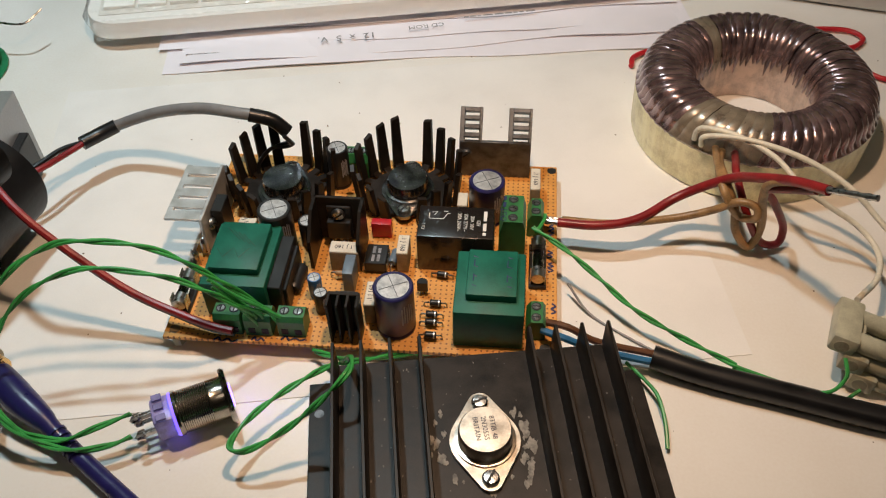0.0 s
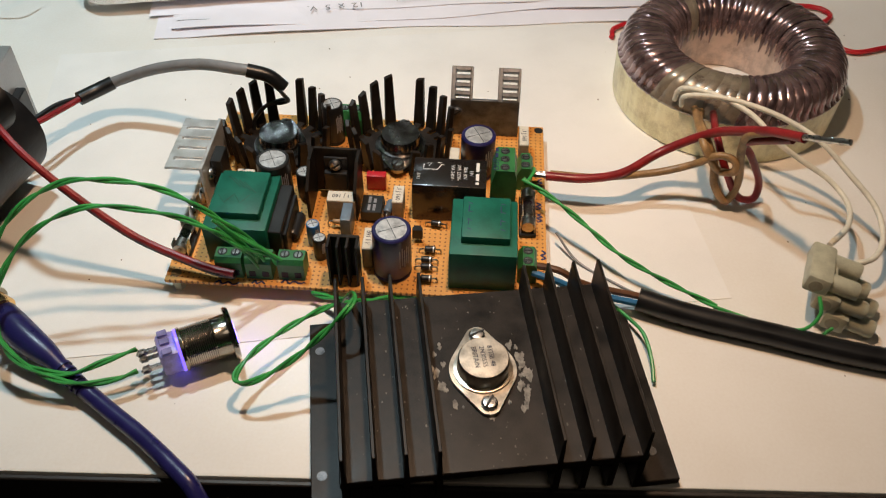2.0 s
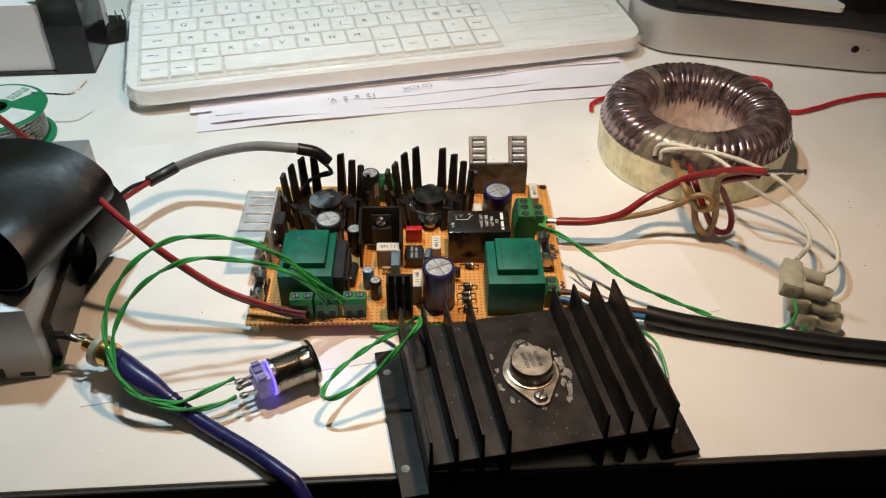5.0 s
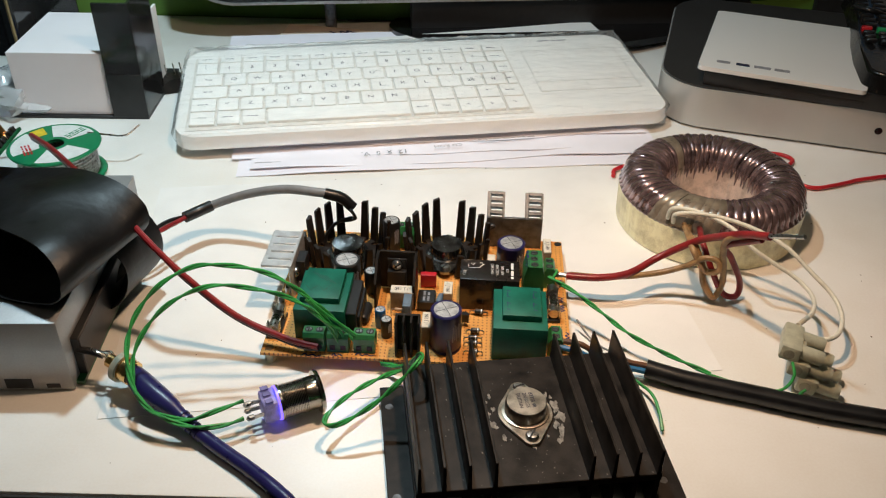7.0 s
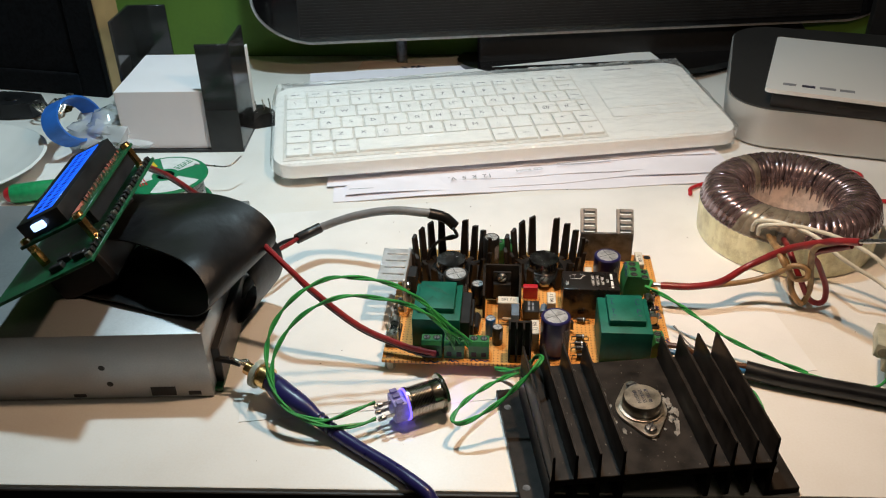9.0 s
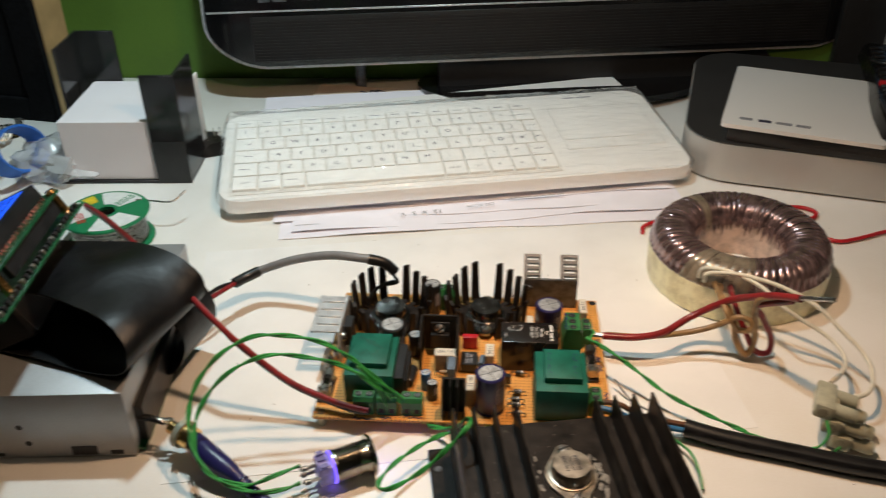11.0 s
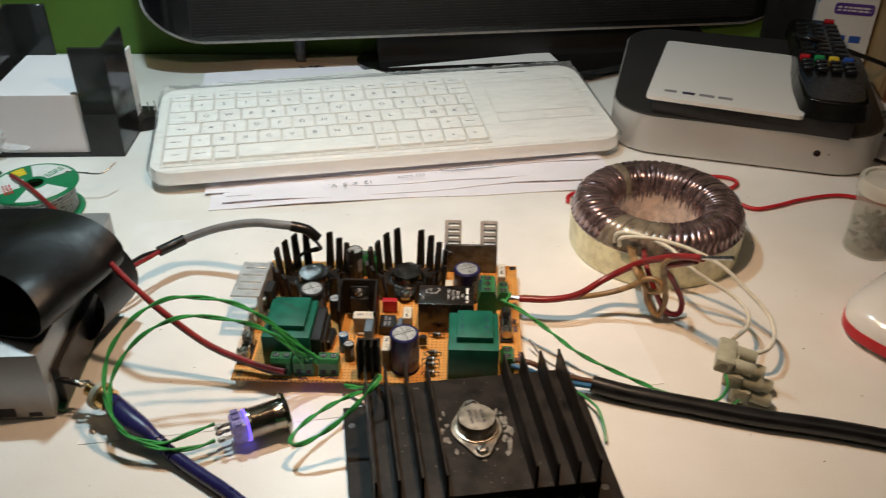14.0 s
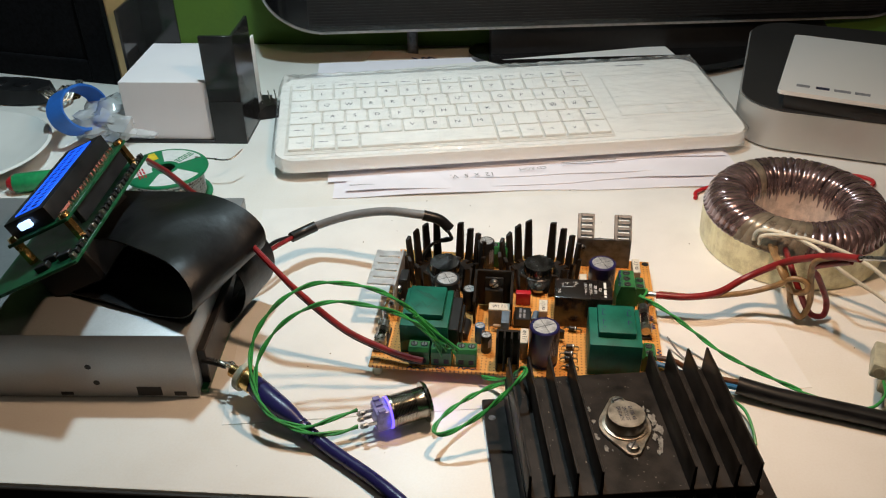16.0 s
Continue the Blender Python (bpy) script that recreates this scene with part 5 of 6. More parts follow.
# grey screened cable
g = wire("screened_cable", [(-52, 102, 20.5), (-43, 108, 22.5), (-22, 106, 31), (0, 98.5, 38.5), (18, 92, 40.5), (27, 91, 39.5), (33, 91, 36)], 2.5, GREY_W, "grey screened cable arching to the board", "cable")
bm = bmesh.new()
sweep(bm, smooth_path([(-56, 98, 21), (-50, 104, 21), (-43, 108, 22.5)], 6), 3.1, 12)
part("heat_shrink", bm, RUBBER, g, "black shrink sleeve")
bm = bmesh.new()
sweep(bm, smooth_path([(22, 91, 40.5), (31, 91, 37.5), (37, 90, 32)], 6), 3.0, 12)
part("heat_shrink", bm, RUBBER, g, "black shrink sleeve")
bm = bmesh.new()
sweep(bm, smooth_path([(-80, 66, 26), (-68, 77, 24), (-61, 89, 22), (-54, 100, 21)], 6), 1.3, 8)
part("strand", bm, RED_W, g)
bm = bmesh.new()
sweep(bm, smooth_path([(-82, 70, 25), (-71, 79, 23.5), (-63, 92, 22.5), (-54, 101, 20)], 6), 1.2, 8)
part("strand", bm, RUBBER, g)
for dy, dz in ((0, 0), (2.5, -2)):
    bm = bmesh.new()
    sweep(bm, smooth_path([(36, 86, 33), (38, 88 + dy, 27 + dz), (35, 90 + dy, 24), (28, 91, 22), (22, 90 + dy, 15), (21, 88, 9)], 6), 0.9, 8)
    part("strand", bm, RUBBER, g)

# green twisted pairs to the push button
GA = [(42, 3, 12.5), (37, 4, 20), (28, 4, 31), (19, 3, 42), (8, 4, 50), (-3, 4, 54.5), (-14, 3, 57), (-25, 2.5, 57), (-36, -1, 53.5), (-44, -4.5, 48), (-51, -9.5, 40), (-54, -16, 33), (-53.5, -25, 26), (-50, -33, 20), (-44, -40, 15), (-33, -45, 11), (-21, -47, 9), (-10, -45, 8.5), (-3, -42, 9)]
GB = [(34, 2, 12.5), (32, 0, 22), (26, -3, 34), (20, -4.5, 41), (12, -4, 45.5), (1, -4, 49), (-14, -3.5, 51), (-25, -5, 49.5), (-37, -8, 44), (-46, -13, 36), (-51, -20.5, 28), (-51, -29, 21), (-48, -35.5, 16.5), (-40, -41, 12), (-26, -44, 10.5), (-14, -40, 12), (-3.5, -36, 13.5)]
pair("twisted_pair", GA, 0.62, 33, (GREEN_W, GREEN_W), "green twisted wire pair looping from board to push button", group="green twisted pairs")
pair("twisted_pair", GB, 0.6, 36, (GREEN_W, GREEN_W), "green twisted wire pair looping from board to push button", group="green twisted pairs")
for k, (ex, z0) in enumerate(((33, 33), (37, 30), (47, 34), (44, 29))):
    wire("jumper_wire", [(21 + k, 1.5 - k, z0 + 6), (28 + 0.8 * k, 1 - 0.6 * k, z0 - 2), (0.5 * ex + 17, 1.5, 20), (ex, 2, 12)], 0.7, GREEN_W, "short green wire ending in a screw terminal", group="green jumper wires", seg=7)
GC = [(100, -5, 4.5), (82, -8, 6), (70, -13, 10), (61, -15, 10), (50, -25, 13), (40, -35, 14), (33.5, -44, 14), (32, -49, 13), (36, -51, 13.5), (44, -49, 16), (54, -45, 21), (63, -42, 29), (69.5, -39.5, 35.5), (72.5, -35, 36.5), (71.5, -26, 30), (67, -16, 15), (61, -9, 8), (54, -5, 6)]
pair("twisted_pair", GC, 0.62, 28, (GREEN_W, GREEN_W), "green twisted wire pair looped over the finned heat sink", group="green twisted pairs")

# thick red and sleeved brown transformer leads
wire("transformer_lead", [(148, 50.5, 15), (164, 47.5, 16), (180, 50, 17), (197, 58, 21.5), (213, 54, 34), (220.5, 42, 45), (226.5, 30, 54), (232, 17, 61.5)], 1.9, RED_W, "thick red lead with tinned ends from board to transformer", "wire", "transformer leads", 12, tips=([(231, 18.5, 61), (236, 10.5, 66), (241, 4, 70)], [(150, 50, 15), (146, 51, 15), (142.5, 52, 14.5)]))
wire("transformer_lead", [(150, 53, 14), (170, 50, 14.5), (194, 50.5, 16.5), (208, 49, 22), (216, 46, 29), (222, 43, 29), (223, 42, 24), (219, 47, 20), (214, 47, 26), (211, 53, 31), (213, 68, 29), (216, 83, 25)], 1.6, BROWN_W, "brown varnish-sleeved lead curling in front of the transformer", "wire", "transformer leads", tips=([(151, 53, 14), (146, 53.5, 14), (142.5, 54, 14.5)],))
wire("transformer_lead", [(227, 31, 53), (222, 38, 46), (223, 42, 35), (228, 46, 15), (225, 45, 5), (219, 47, 12), (217, 50, 22), (213, 56, 31), (215, 72, 27), (219, 83, 24)], 1.7, BROWN_W, "brown varnish-sleeved lead curling in front of the transformer", "wire", "transformer leads")
wire("transformer_lead", [(224, 82, 24), (221, 71, 28), (218, 59, 31), (222, 48, 20), (230, 47, 6), (238, 48, 3.5), (238.5, 49.5, 12), (229, 45, 30), (223, 41, 40), (232, 24, 55)], 1.6, RED_W, "dark red lead looping down to the desk", "wire", "transformer leads")
wire("transformer_lead", [(208, 88, 26), (208, 87, 31), (210, 84, 35), (220, 77, 37), (233, 64, 36), (241, 51, 32), (251, 47, 26), (263, 41, 20), (268, 30, 17), (262, 15, 19), (250, 3, 21)], 1.15, WHITE_W, "thin white lead from transformer to connector strip", "wire", "transformer leads")
wire("transformer_lead", [(210, 84, 26), (210, 80, 34), (225, 72, 38), (243, 62, 37), (258, 50, 33), (268, 39, 26), (277, 26, 19), (276, 12, 16), (268, 1, 15), (254, -1, 14)], 1.15, WHITE_W, "thin white lead from transformer to connector strip", "wire", "transformer leads")

# green pair to the connector strip, mains flex
GR_ = [(137, 42, 21), (149, 31.5, 19), (161, 20, 15), (172, 8, 12), (187, -2.5, 9), (206, -14.5, 6.5)]
pair("twisted_pair", GR_, 0.6, 30, (GREEN_W, GREEN_W), "green twisted wire pair from board to connector strip", group="green twisted pairs")
wire("connector_wire", [(205, -14, 6), (222, -22, 5.5), (233, -28, 9), (238, -27, 16), (238, -22, 20.5)], 0.7, GREEN_W, "thin green wire entering the connector strip", seg=7)
wire("connector_wire", [(205, -14.5, 5.5), (224, -24.5, 4), (238, -29, 5), (246, -26, 7)], 0.7, GREEN_W, "thin green wire entering the connector strip", seg=7)
wire("board_wire", [(138, 40, 20), (142, 48, 19), (143, 53, 17)], 0.7, GREEN_W, "short green wire between two screw terminals", seg=7)
fx = wire("mains_cable", [(177, -10, 6.2), (195, -17.5, 5.4), (222, -26.5, 5.2), (250, -36, 5.2), (285, -45.5, 5.2), (322, -58, 5.2), (380, -78, 5.0), (420, -96, 2)], 4.4, RUBBER, "thick black mains flex lying on the desk", "cable", seg=16)
for c, q in ((BLUE_W, [(137, -3, 14), (145, -6.5, 13.5), (158, -9, 9), (182, -13.5, 6)]), (BROWN_M, [(138, 1, 14), (147, -3, 15), (158, -6, 10), (182, -10.5, 7)])):
    bm = bmesh.new()
    sweep(bm, smooth_path(q, 8), 1.35, 9)
    part("core", bm, c, fx, "insulated inner core")
wire("loose_wire", [(168, -10, 3), (173, -18, 4), (176.5, -26, 5), (177.5, -36, 4), (177, -45, 2)], 0.7, GREEN_W, "thin green wire end beside the finned heat sink", seg=7)
wire("loose_wire", [(150, 25, 7), (158, 14, 1.4), (172, 2, 1.0), (183, -6, 1.0)], 0.5, GREY_W, "thin grey wire lying on the paper", seg=7)

# mouse cable, thin black cable
mc = [(402, 58, 20), (409, 70, 17), (428, 98, 7), (443, 119, 3), (439, 140, 2.2), (421, 155, 2), (392, 175, 2), (362, 172, 2), (339, 164, 2), (322, 161, 2), (311, 173, 2), (298, 187, 2), (304, 190, 2), (315, 189, 2), (323, 197, 2), (317, 205, 2), (298, 207, 2), (250, 206, 2), (205, 187, 2.2), (198, 176, 2)]
wire("mouse_cable", mc, 1.35, REDM, "red mouse cable curling behind the transformer", "cable")
wire("thin_cable", [(405, 330, 62), (414, 317, 62), (445, 329, 50), (501, 341, 28), (545, 330, 12), (587, 308, 3), (640, 290, 2)], 1.9, RUBBER, "thin black cable hanging from the disc drive", "cable")

# ---- connector strip ----
# darker nylon tone, painted as the shade in the socket holes
NYLONSH = mat("nylon_hole_shade", (0.40, 0.38, 0.29), 0.5, var=0.15, size=4)
cs = thing("connector_strip", (0, 0, 0), 0, "milky nylon screw connector strip with wires tipped on its side", "connector strip")
WA, TA = Vector((-0.42, -0.90, 0.06)).normalized(), Vector((0.92, -0.40, -0.10)).normalized()
SA = WA.cross(TA).normalized()
TA = SA.cross(WA).normalized()
for k in range(3):
    # wire axis, screw axis and stacking axis of one pole
    c = Vector((243.5, -8.0, 19.8)) + Vector((4.4, -3.0, -7.2)) * k
    m = Matrix(((WA.x, TA.x, SA.x, c.x), (WA.y, TA.y, SA.y, c.y), (WA.z, TA.z, SA.z, c.z), (0, 0, 0, 1)))
    bm = bmesh.new()
    box(bm, -10.5, 10.5, -5, 4, -3.9, 3.9, 1.2, 2, m=m)
    pole = part("pole_body", bm, NYLON, cs)
    for w in (-5.6, 5.6):
        bm = bmesh.new()
        lathe(bm, [(0, 0), (3.6, 0), (3.5, 9.5), (3.0, 10.5), (2.2, 10.5), (2.1, 9.2), (0, 9.2)], 18, m=m @ Matrix.Translation((w, 3.5, 0)) @ pose(0, 0, 0, -90, 0, 0))
        part("screw_tower", bm, NYLON, pole)
    for w in (-10.55, 10.55):
        bm = bmesh.new()
        lathe(bm, [(0, 0), (2.5, 0), (2.5, 0.15), (0, 0.15)], 14, m=m @ Matrix.Translation((w, -1, 0)) @ pose(0, 0, 0, 0, math.copysign(90, w), 0))
        part("socket_hole", bm, NYLONSH, pole)
bm = bmesh.new()
c = Vector((243.5, -8.0, 19.8))
for k in range(2):
    c2 = c + Vector((4.4, -3.0, -7.2)) * (k + 0.5)
    m = Matrix(((WA.x, TA.x, SA.x, c2.x), (WA.y, TA.y, SA.y, c2.y), (WA.z, TA.z, SA.z, c2.z), (0, 0, 0, 1)))
    box(bm, -3, 3, -5, 3, -5, 5, 0.5, m=m)
part("spine", bm, NYLON, cs)

# ---- push button ----
BT = Matrix.Translation((20, -30, 10.2)) @ pose(0, 0, 0, 0, 0, 23) @ pose(0, 0, 0, 0, 90, 0) @ Matrix.Scale(0.84, 4)
pb = thing("push_button", (0, 0, 0), 0, "round chrome push button with violet lit ring and solder tags", "push button")
bm = bmesh.new()
pro = [(0, -12), (9.4, -12), (9.5, -10.8), (8.9, -10.4)]
for k in range(30):
    pro += [(9.05 if k % 2 else 8.75, -10 + 0.42 * k)]
pro += [(8.8, 2.8), (9.0, 8), (11.5, 8.2), (11.8, 9.2), (11.0, 10.4), (0, 10.8)]
lathe(bm, pro, 44, m=BT)
part("threaded_barrel", bm, mat("dark_chrome", (0.46, 0.43, 0.38), 0.2, metal=1.0, var=0.1, size=5, bump=0.01), pb, "polished threaded barrel")
bm = bmesh.new()
lathe(bm, [(8.4, -13.2), (9.1, -13.2), (9.1, -12.1), (8.4, -12.05)], 36, m=BT)
part("light_ring", bm, LEDV, pb, "glowing violet ring")
bm = bmesh.new()
lathe(bm, [(2.4, 10.8), (2.4, 11.0), (5.0, 11.0), (5.0, 10.7)], 36, m=BT)
part("face_ring", bm, mat("lit_violet_face", (0.20, 0.12, 1.0), 0.3, var=0.0, bump=0.0, emit=7.0), pb, "glowing violet ring on the face")
bm = bmesh.new()
box(bm, -6.6, 6.6, -6.6, 6.6, -21, -12.2, 1.5, 2, m=BT)
part("switch_body", bm, VIOLETPL, pb, "violet-lit plastic switch body")
for x, y in ((-5, 0), (5, 0), (0, 5), (0, -5), (3.5, 4)):
    bm = bmesh.new()
    box(bm, x - 1.2, x + 1.2, y - 0.3, y + 0.3, -29, -20.8, 0.15, m=BT)
    lathe(bm, [(0, -29.5), (1.4, -28.5), (1.5, -26), (0, -25)], 8, m=BT @ Matrix.Translation((x, y, 0)))
    part("solder_tag", bm, TIN, pb)
for x in (-4.5, 1.0, 5.5):
    bm = bmesh.new()
    box(bm, -8, -7.15, x - 1.8, x + 1.2, -19.5, -15.5, 0.2, m=BT)
    part("moulded_mark", bm, mat("lavender_rib", (0.20, 0.18, 0.42), 0.4), pb)

# ---- phono plug and blue cable ----
rp = thing("phono_cable", (0, 0, 0), 0, "dark blue cable with gold phono plug trailing over the desk edge", "cable")
R = [(-55, -18, 13), (-46, -27, 11), (-34, -36, 9), (-27, -42, 6.5)]
bm = bmesh.new()
line = smooth_path(R, 8)
n = len(line) - 1
sweep(bm, line, [4.4 + 1.4 * math.sin(math.pi * min(1, k / n * 1.4)) - 2.1 * (k / n) ** 2 for k in range(n + 1)], 18)
part("plug_grip", bm, NAVY, rp, "moulded dark blue grip")
for k in range(5):
    bm = bmesh.new()
    a = Vector((-30 + 2.0 * k, -39.2 - 1.75 * k, 7.6 - 0.5 * k))
    sweep(bm, [a, a + Vector((0.8, -0.7, -0.2))], 3.5 - 0.1 * k, 16)
    part("strain_rib", bm, NAVY, rp)
bm = bmesh.new()
sweep(bm, smooth_path([(-29, -40, 6.5), (-18, -49, 4.5), (-8, -57, 3.9), (2, -65, 3.9), (14, -76, 4.2), (22, -84, 2), (27, -92, -12), (28, -97, -60), (25, -98, -160)], 8), 3.05, 14)
part("sheath", bm, NAVY, rp)
bm = bmesh.new()
d0, d1 = Vector((-67, -11, 15)), Vector((-55, -18, 13))
sweep(bm, [d0.lerp(d1, f) for f in (0, 0.25, 0.3, 0.55, 0.6, 1)], [3.2, 3.2, 4.6, 4.6, 5.6, 5.6], 18)
part("metal_shell", bm, GOLD, rp, "gold-plated shell")
bm = bmesh.new()
sweep(bm, [d0.lerp(d1, f) for f in (0.42, 0.62)], 7.0, 20)
part("collar", bm, NYLON, rp, "white plastic collar")
bm = bmesh.new()
sweep(bm, smooth_path([(-82, -6, 17), (-76, -8, 17.5), (-70, -9, 16)], 5), 1.7, 8)
part("centre_pin", bm, BLACK_PL, rp)
bm = bmesh.new()
for k in range(3):
    sweep(bm, smooth_path([(-76, -7 + k, 18 - k), (-72, -11 + 2 * k, 20 - 2 * k), (-67, -12 + 2 * k, 17), (-65, -10, 13 + k)], 5), 0.7, 6)
part("clip_wire", bm, NICKEL, rp)

# ---- display module standing on the drive ----
lc = thing("display_module", (-152, 45, 83), 0, "lit blue character display with stacked green boards above the drive", "display module", ry=-26, rx=0)
bm = bmesh.new()
box(bm, -16, 19, -40, 40, -1.6, 0, 0.2)
b1 = part("display_board", bm, PCBG, lc, "green printed board")
bm = bmesh.new()
box(bm, -12.5, 11.5, -37, 37, 0, 8.5, 0.6, 2)
bz = part("bezel", bm, BLACK_PL, lc, "black metal bezel")
bm = bmesh.new()
box(bm, -7.5, 7.0, -33, 33, 8.3, 8.75, 0.1)
part("lit_screen", bm, LCDB, bz, "glowing blue screen")
DIM = mat("dark_characters", (0.006, 0.02, 0.22), 0.4)
rnd = random.Random(2)
for row in (-3.2, 2.6):
    for k in range(16):
        bm = bmesh.new()
        y = -31 + 3.9 * k
        box(bm, row - 1.6, row + 1.6, y, y + rnd.uniform(1.2, 2.4), 8.74, 8.82)
        part("character", bm, DIM, bz)
bm = bmesh.new()
box(bm, -5, 2, -39.5, -37.2, 3.0, 6.5, 0.5)
part("backlight", bm, LEDW, lc, "bright white backlight edge")
for k in range(16):
    bm = bmesh.new()
    y = -26 + 3.6 * k
    box(bm, 15.5, 16.6, y, y + 1.2, -9, 2.6)
    part("header_pin", bm, NICKEL, lc)
bm = bmesh.new()
box(bm, 14.4, 17.6, -28, 32, -9.5, -1.7, 0.3)
part("header", bm, BLACK_PL, lc)
for y0, y1 in ((-34, -22), (-18, -6), (2, 26)):
    bm = bmesh.new()
    box(bm, 12.8, 13.7, y0, y1, 0, 1.2, 0.1)
    part("trim_strip", bm, mat("salmon_strip", (0.60, 0.20, 0.15), 0.5) if "salmon_strip" not in MATS else MATS["salmon_strip"], lc)
bm = bmesh.new()
box(bm, -34, 22, -58, 44, -15, -13.4, 0.2)
b2 = part("lower_board", bm, PCBG, lc, "larger green board beneath")
for k in range(24):
    bm = bmesh.new()
    y = -56 + 4.1 * k
    box(bm, 19, 21.5, y, y + 2.6, -13.4, -10.8, 0.2)
    part("component", bm, BLACK_PL if k % 3 else NICKEL, b2)
for x, y in ((21, -37), (21, 36), (-9, -37)):
    bm = bmesh.new()
    lathe(bm, [(0, -13.4), (2.4, -13.4), (2.4, -1.6), (0, -1.6)], 6, (x - 4, y, 0))
    lathe(bm, [(0, 0.2), (2.8, 0.2), (2.4, 2.0), (0, 2.4)], 12, (x - 4, y, 0))
    part("standoff", bm, GOLD, lc, "brass standoff")
for x, y in ((10, -52), (-2, -54), (0, -48)):
    bm = bmesh.new()
    box(bm, x, x + 7, y, y + 4, -13.4, -10.5, 0.4)
    part("chip", bm, BLACK_PL, b2)
bm = bmesh.new()
box(bm, -26, 6, -30, 30, -40, -15, 2)
part("support", bm, BLACK_PL, lc)

# ---- solder reel ----
sr = thing("solder_reel", (-155, 183, 0), 20, "green reel of solder wire with white paper label", "solder reel")
bm = bmesh.new()
for z in (0.3, 20):
    lathe(bm, [(6, z), (27.5, z), (28, z + 0.8), (27.5, z + 1.6), (6, z + 1.6)], 44)
fl = part("flange", bm, REELG, sr)
bm = bmesh.new()
pro = [(10, 1.9)]
for k in range(17):
    pro += [(23.4 + 0.5 * (k % 2), 2.0 + 1.05 * k)]
lathe(bm, pro + [(10, 19.9)], 40)
part("wound_solder", bm, TIN, sr, "wound grey solder wire")
bm = bmesh.new()
for a0, a1 in ((20, 100), (130, 210), (240, 330)):
    outline(bm, [(9 * math.cos(radians(a)), 9 * math.sin(radians(a))) for a in range(a0, a1, 8)] + [(25.5 * math.cos(radians(a)), 25.5 * math.sin(radians(a))) for a in range(a1 - 8, a0 - 1, -8)], 21.62, 21.75)
part("label", bm, REELW, sr, "white paper label")
bm = bmesh.new()
outline(bm, [(15 * math.cos(radians(a)), 15 * math.sin(radians(a))) for a in range(104, 126, 4)] + [(25 * math.cos(radians(a)), 25 * math.sin(radians(a))) for a in range(124, 102, -4)], 21.62, 21.8)
part("yellow_patch", bm, YEL, sr)
bars(sr, mm(13, 11, 21.8, rz=40), 14, 6, 3, REELG, seed=21)
bars(sr, mm(-16, -4, 21.8, rz=100), 14, 6, 3, REDM, seed=22)
bm = bmesh.new()
sweep(bm, smooth_path([(20, 8, 22), (30, 6, 20), (42, 2, 19), (52, 8, 22)], 6), 0.55, 6)
part("loose_end", bm, TIN, sr)

# ---- keys, wristband, bag, dish, screwdriver ----
kf = thing("car_key", (-332, 348, 0), -8, "black car key fob with metal key ring", "car key")
bm = bmesh.new()
outline(bm, [(-34, -12), (-20, -17), (10, -17), (28, -12), (33, 0), (28, 12), (8, 16), (-22, 15), (-34, 8)], 1, 13, taper=lambda x, y: (x * 0.9, y * 0.86))
part("fob", bm, BLACK_PL, kf)
for x, y in ((-16, 0), (6, 0)):
    bm = bmesh.new()
    lathe(bm, [(0, 12.8), (7, 12.8), (6.6, 14), (0, 14.4)], 20, (x, y, 0))
    part("fob_button", bm, RUBBER, kf)
for k in range(3):
    bm = bmesh.new()
    line = [Vector((44 + 9 * math.cos(a), -4 - 6 * k + 9 * math.sin(a), 9 + 2 * k + 4 * math.sin(2 * a))) for a in [2 * math.pi * i / 24 for i in range(25)]]
    sweep(bm, line, 1.0, 8)
    part("key_ring", bm, NICKEL, kf)
for k in range(4):
    bm = bmesh.new()
    box(bm, 44, 50, -62 + 7 * k, -14 + 7 * k, 3 + 3 * k, 5.2 + 3 * k, 0.4, m=pose(0, 0, 0, 8 * k, 10, -14 + 16 * k) )
    part("key_blade", bm, NICKEL if k % 2 else GOLD, kf)
bm = bmesh.new()
line = [Vector((28 * math.cos(a), 17 * math.sin(a), 0)) for a in [2 * math.pi * i / 48 for i in range(48)]]
rings = []
for i, q in enumerate(line):
    o = q.normalized()
    rings.append([bm.verts.new(q + o * dx + Vector((0, 0, dz))) for dx, dz in ((-1, 0), (1, 0), (1, 14), (-1, 14))])
for i in range(48):
    a, b = rings[i], rings[(i + 1) % 48]
    for k in range(4):
        bm.faces.new((a[k], a[(k + 1) % 4], b[(k + 1) % 4], b[k]))
wb = single("wristband", bm, BLUEBAND, "blue silicone wristband tipped on its edge beside the keys", "wristband")
wb.matrix_world = mm(-254, 274, 20, rx=66, ry=14, rz=80)

bm = bmesh.new()
bmesh.ops.create_icosphere(bm, subdivisions=4, radius=1.0)
for v in bm.verts:
    p = v.co.copy()
    f = 1 + 0.35 * noise.noise(p * 2.2) + 0.16 * noise.noise(p * 6)
    v.co = Vector((p.x * 36 * f, p.y * 28 * f, max(0.3, 9 + p.z * 15 * f)))
single("plastic_bag", bm, film_material("clear_bag_film", 0.38, 0.12, 0.8), "crumpled clear plastic bag beside the note cube", "plastic bag", at=(-222, 287, 0), rz=-20)

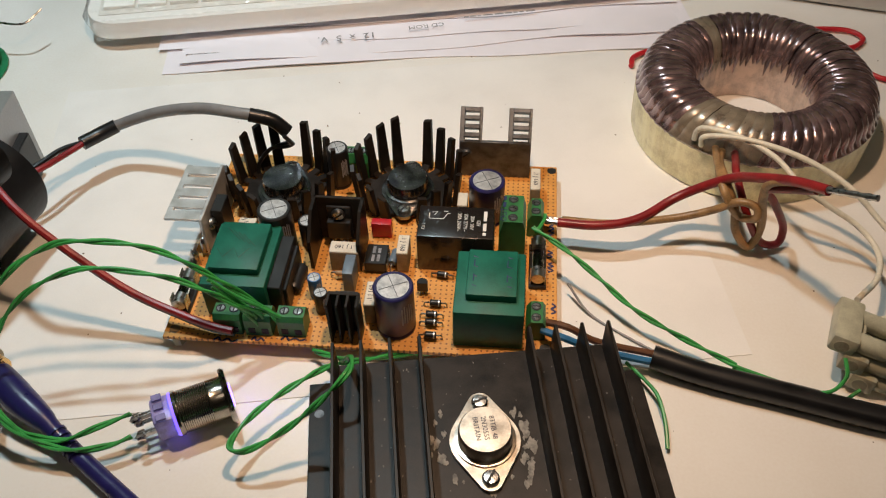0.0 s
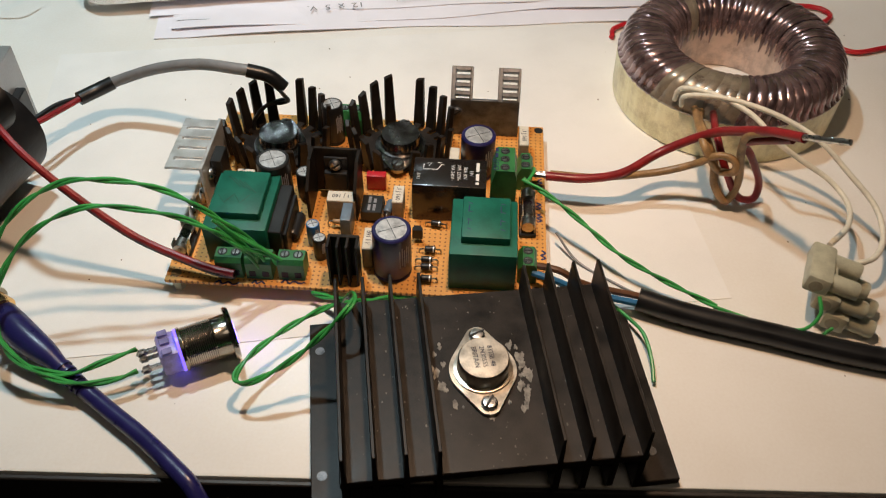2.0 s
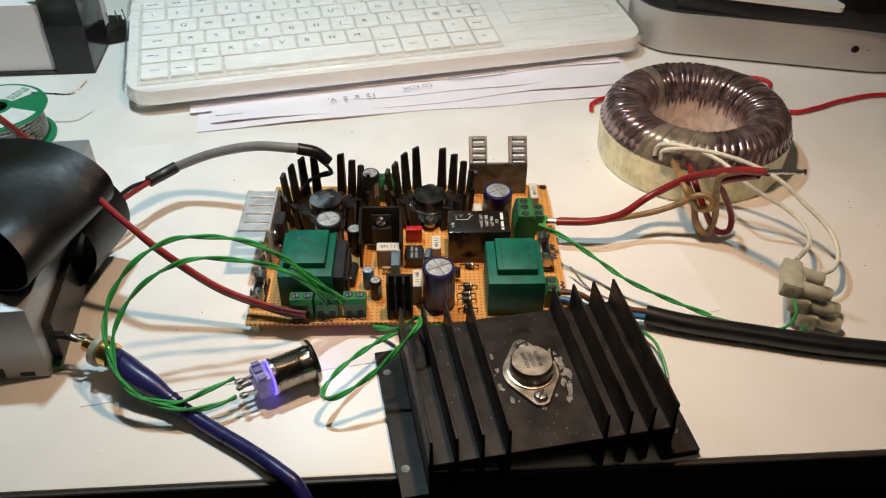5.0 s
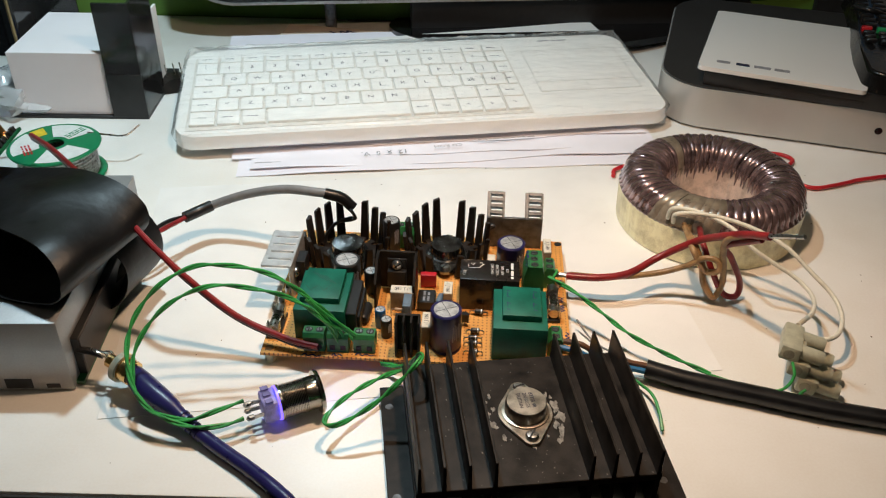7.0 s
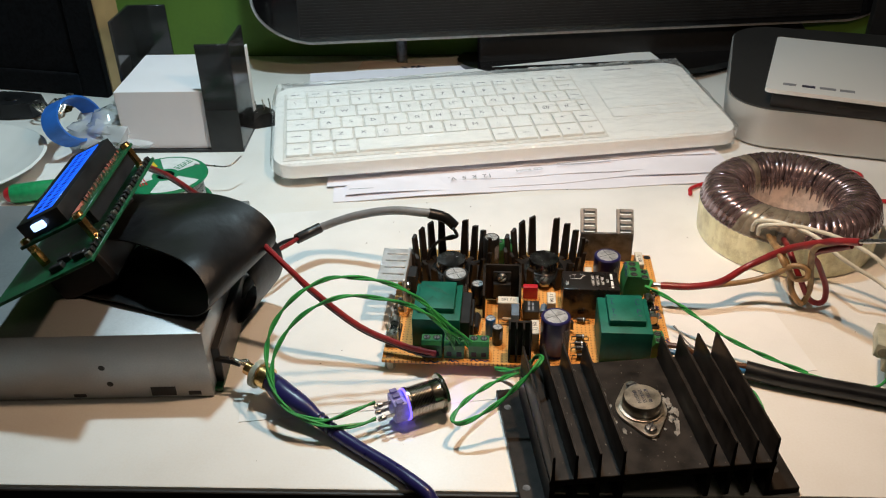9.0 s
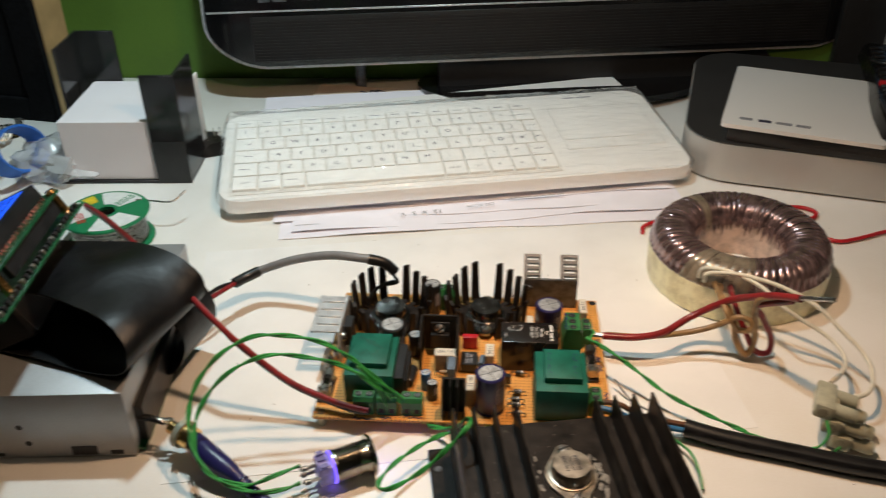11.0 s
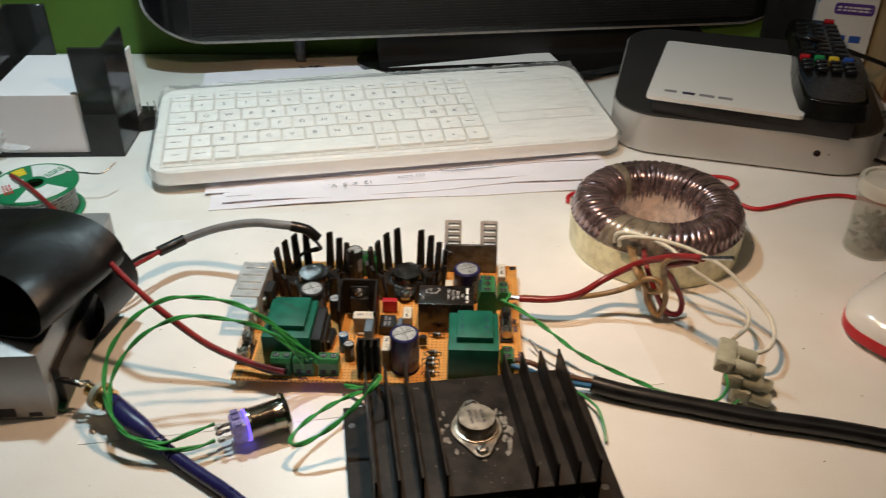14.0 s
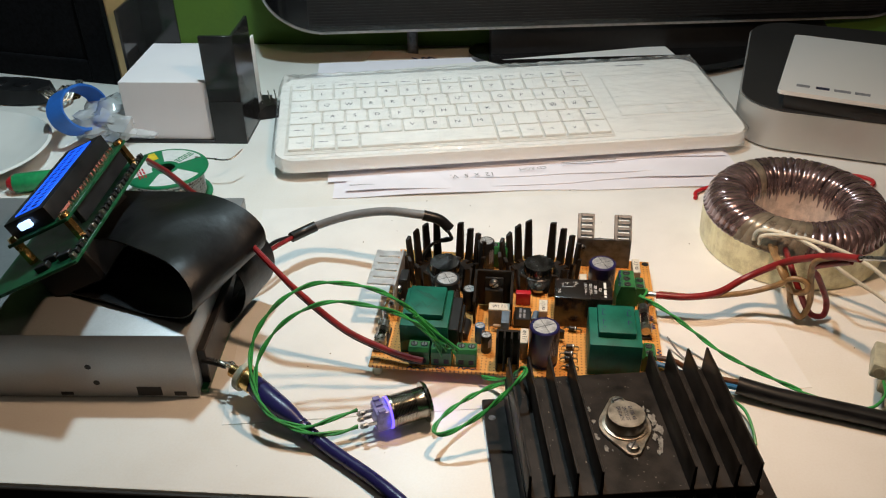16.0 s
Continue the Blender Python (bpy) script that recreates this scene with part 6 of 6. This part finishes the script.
bm = bmesh.new()
lathe(bm, [(0, 0.5), (34, 0.5), (60, 14), (62, 15), (60, 16), (34, 3), (0, 3)], 56)
single("white_dish", bm, KBODY, "shallow white dish at the end of the desk", "dish", at=(-318, 226, 0))
sdv = thing("screwdriver", (-255, 190, 7), 14, "small screwdriver with a green handle and red end", "screwdriver")
bm = bmesh.new()
sweep(bm, [Vector((x, 0, 0)) for x in (-10, -8, 6, 26, 32, 36)], [5.5, 6.6, 6.8, 6.4, 4.2, 4.6], 12)
part("handle", bm, GRN, sdv, "green handle")
bm = bmesh.new()
sweep(bm, [Vector((x, 0, 0)) for x in (-14, -12, -10)], [3, 5, 5.4], 12)
part("end_cap", bm, REDM, sdv)
bm = bmesh.new()
sweep(bm, [Vector((x, 0, 0)) for x in (35, 40, 75)], [1.6, 1.5, 1.4], 8)
part("blade", bm, NICKEL, sdv)

# ---- clamp near the cube, glasses, scraps, lamp foot ----
cl = thing("binder_clip", (-111, 312, 0), 20, "small dark metal clip standing by the note cube", "clip")
bm = bmesh.new()
outline(bm, [(-12, 0.4), (12, 0.4), (9, 8), (3, 12), (-5, 11), (-11, 6)], -7, 7, m=UP)
part("jaw", bm, BLACK_MET, cl, "dark metal jaw")
for x in (-6, 0, 5):
    bm = bmesh.new()
    sweep(bm, smooth_path([(x, 0, 7), (x + 0.6, 1.5, 13), (x, 3, 20)], 4), 0.5, 6)
    part("prong", bm, NICKEL, cl)

gl = thing("glasses", (484, 243, 4.0), 47.5, "black-framed glasses lying folded on paper scraps", "glasses")
for s_ in (-1, 1):
    bm = bmesh.new()
    ring = [Vector((s_ * 32 + 25 * math.copysign(abs(math.cos(a)) ** 0.7, math.cos(a)), 17 + 16 * math.copysign(abs(math.sin(a)) ** 0.7, math.sin(a)), 4 + 1.2 * math.sin(a))) for a in [2 * math.pi * i / 40 for i in range(41)]]
    sweep(bm, ring, 1.5, 8)
    part("rim", bm, BLACK_GL, gl)
    bm = bmesh.new()
    outline(bm, [(v.x, v.y) for v in ring[:-1]], 3.2, 4.2)
    part("lens", bm, mat("spectacle_lens", (0.9, 0.92, 0.92), 0.06, var=0.0, bump=0.0, alpha=0.16) if "spectacle_lens" not in MATS else MATS["spectacle_lens"], gl).visible_shadow = False
    bm = bmesh.new()
    sweep(bm, smooth_path([(s_ * 60, 2, 6), (s_ * 65, -6, 7), (s_ * 58, -15 + 3 * s_, 6), (0, -17 + 2 * s_, 7 + 2 * s_), (-s_ * 52, -19 + 2 * s_, 5 + s_), (-s_ * 70, -24, 3)], 6), 2.3, 8, 0.7)
    part("temple", bm, BLACK_GL, gl)
bm = bmesh.new()
sweep(bm, smooth_path([(-62, 2, 6), (-32, -1.5, 6.5), (0, 0, 8), (32, -1.5, 6.5), (62, 2, 6)], 6), 2.7, 8, 0.7)
part("brow_bar", bm, BLACK_GL, gl)
for w, d, x, y, rz, m_, lb in ((60, 46, 470, 268, 30, PAPER, "torn white paper scrap under the glasses"), (66, 60, 490, 225, 14, PAPER, "torn white paper scrap under the glasses"), (44, 30, 468, 290, -14, YELLOWP, "yellow sticky note among the paper scraps"), (80, 40, 540, 255, 10, PAPER_P, "crumpled paper scrap before the loudspeaker"), (28, 22, 534, 318, 30, YELLOWP, "yellow sticky note among the paper scraps")):
    sc = sheet("paper_scrap", w, d, (x, y, 0.3 + 0.5 * rnd.random()), rz, m_, lb, 4.0, int(x), ragged=3, nx=14, ny=8)
    bars(sc, mm(w / 2, d / 2, 3.5, rz=5), w * 0.6, d * 0.25, 2, INKGREY, seed=int(y))
lf = thing("lamp_foot", (566, 170, 0), 0, "round black desk lamp foot with a bright steel rim", "lamp")
bm = bmesh.new()
lathe(bm, [(0, 0.5), (73, 0.5), (74.5, 2), (73, 6), (71, 7)], 64)
part("rim", bm, ALU, lf, "bright steel rim")
bm = bmesh.new()
lathe(bm, [(72, 6), (70, 9), (40, 14), (22, 15), (0, 15)], 64)
part("cover", bm, BLACK_GL, lf, "glossy black cover")
bm = bmesh.new()
lathe(bm, [(20, 14), (17, 22), (10, 25), (0, 25)], 32)
part("hub", bm, BLACK_PL, lf)
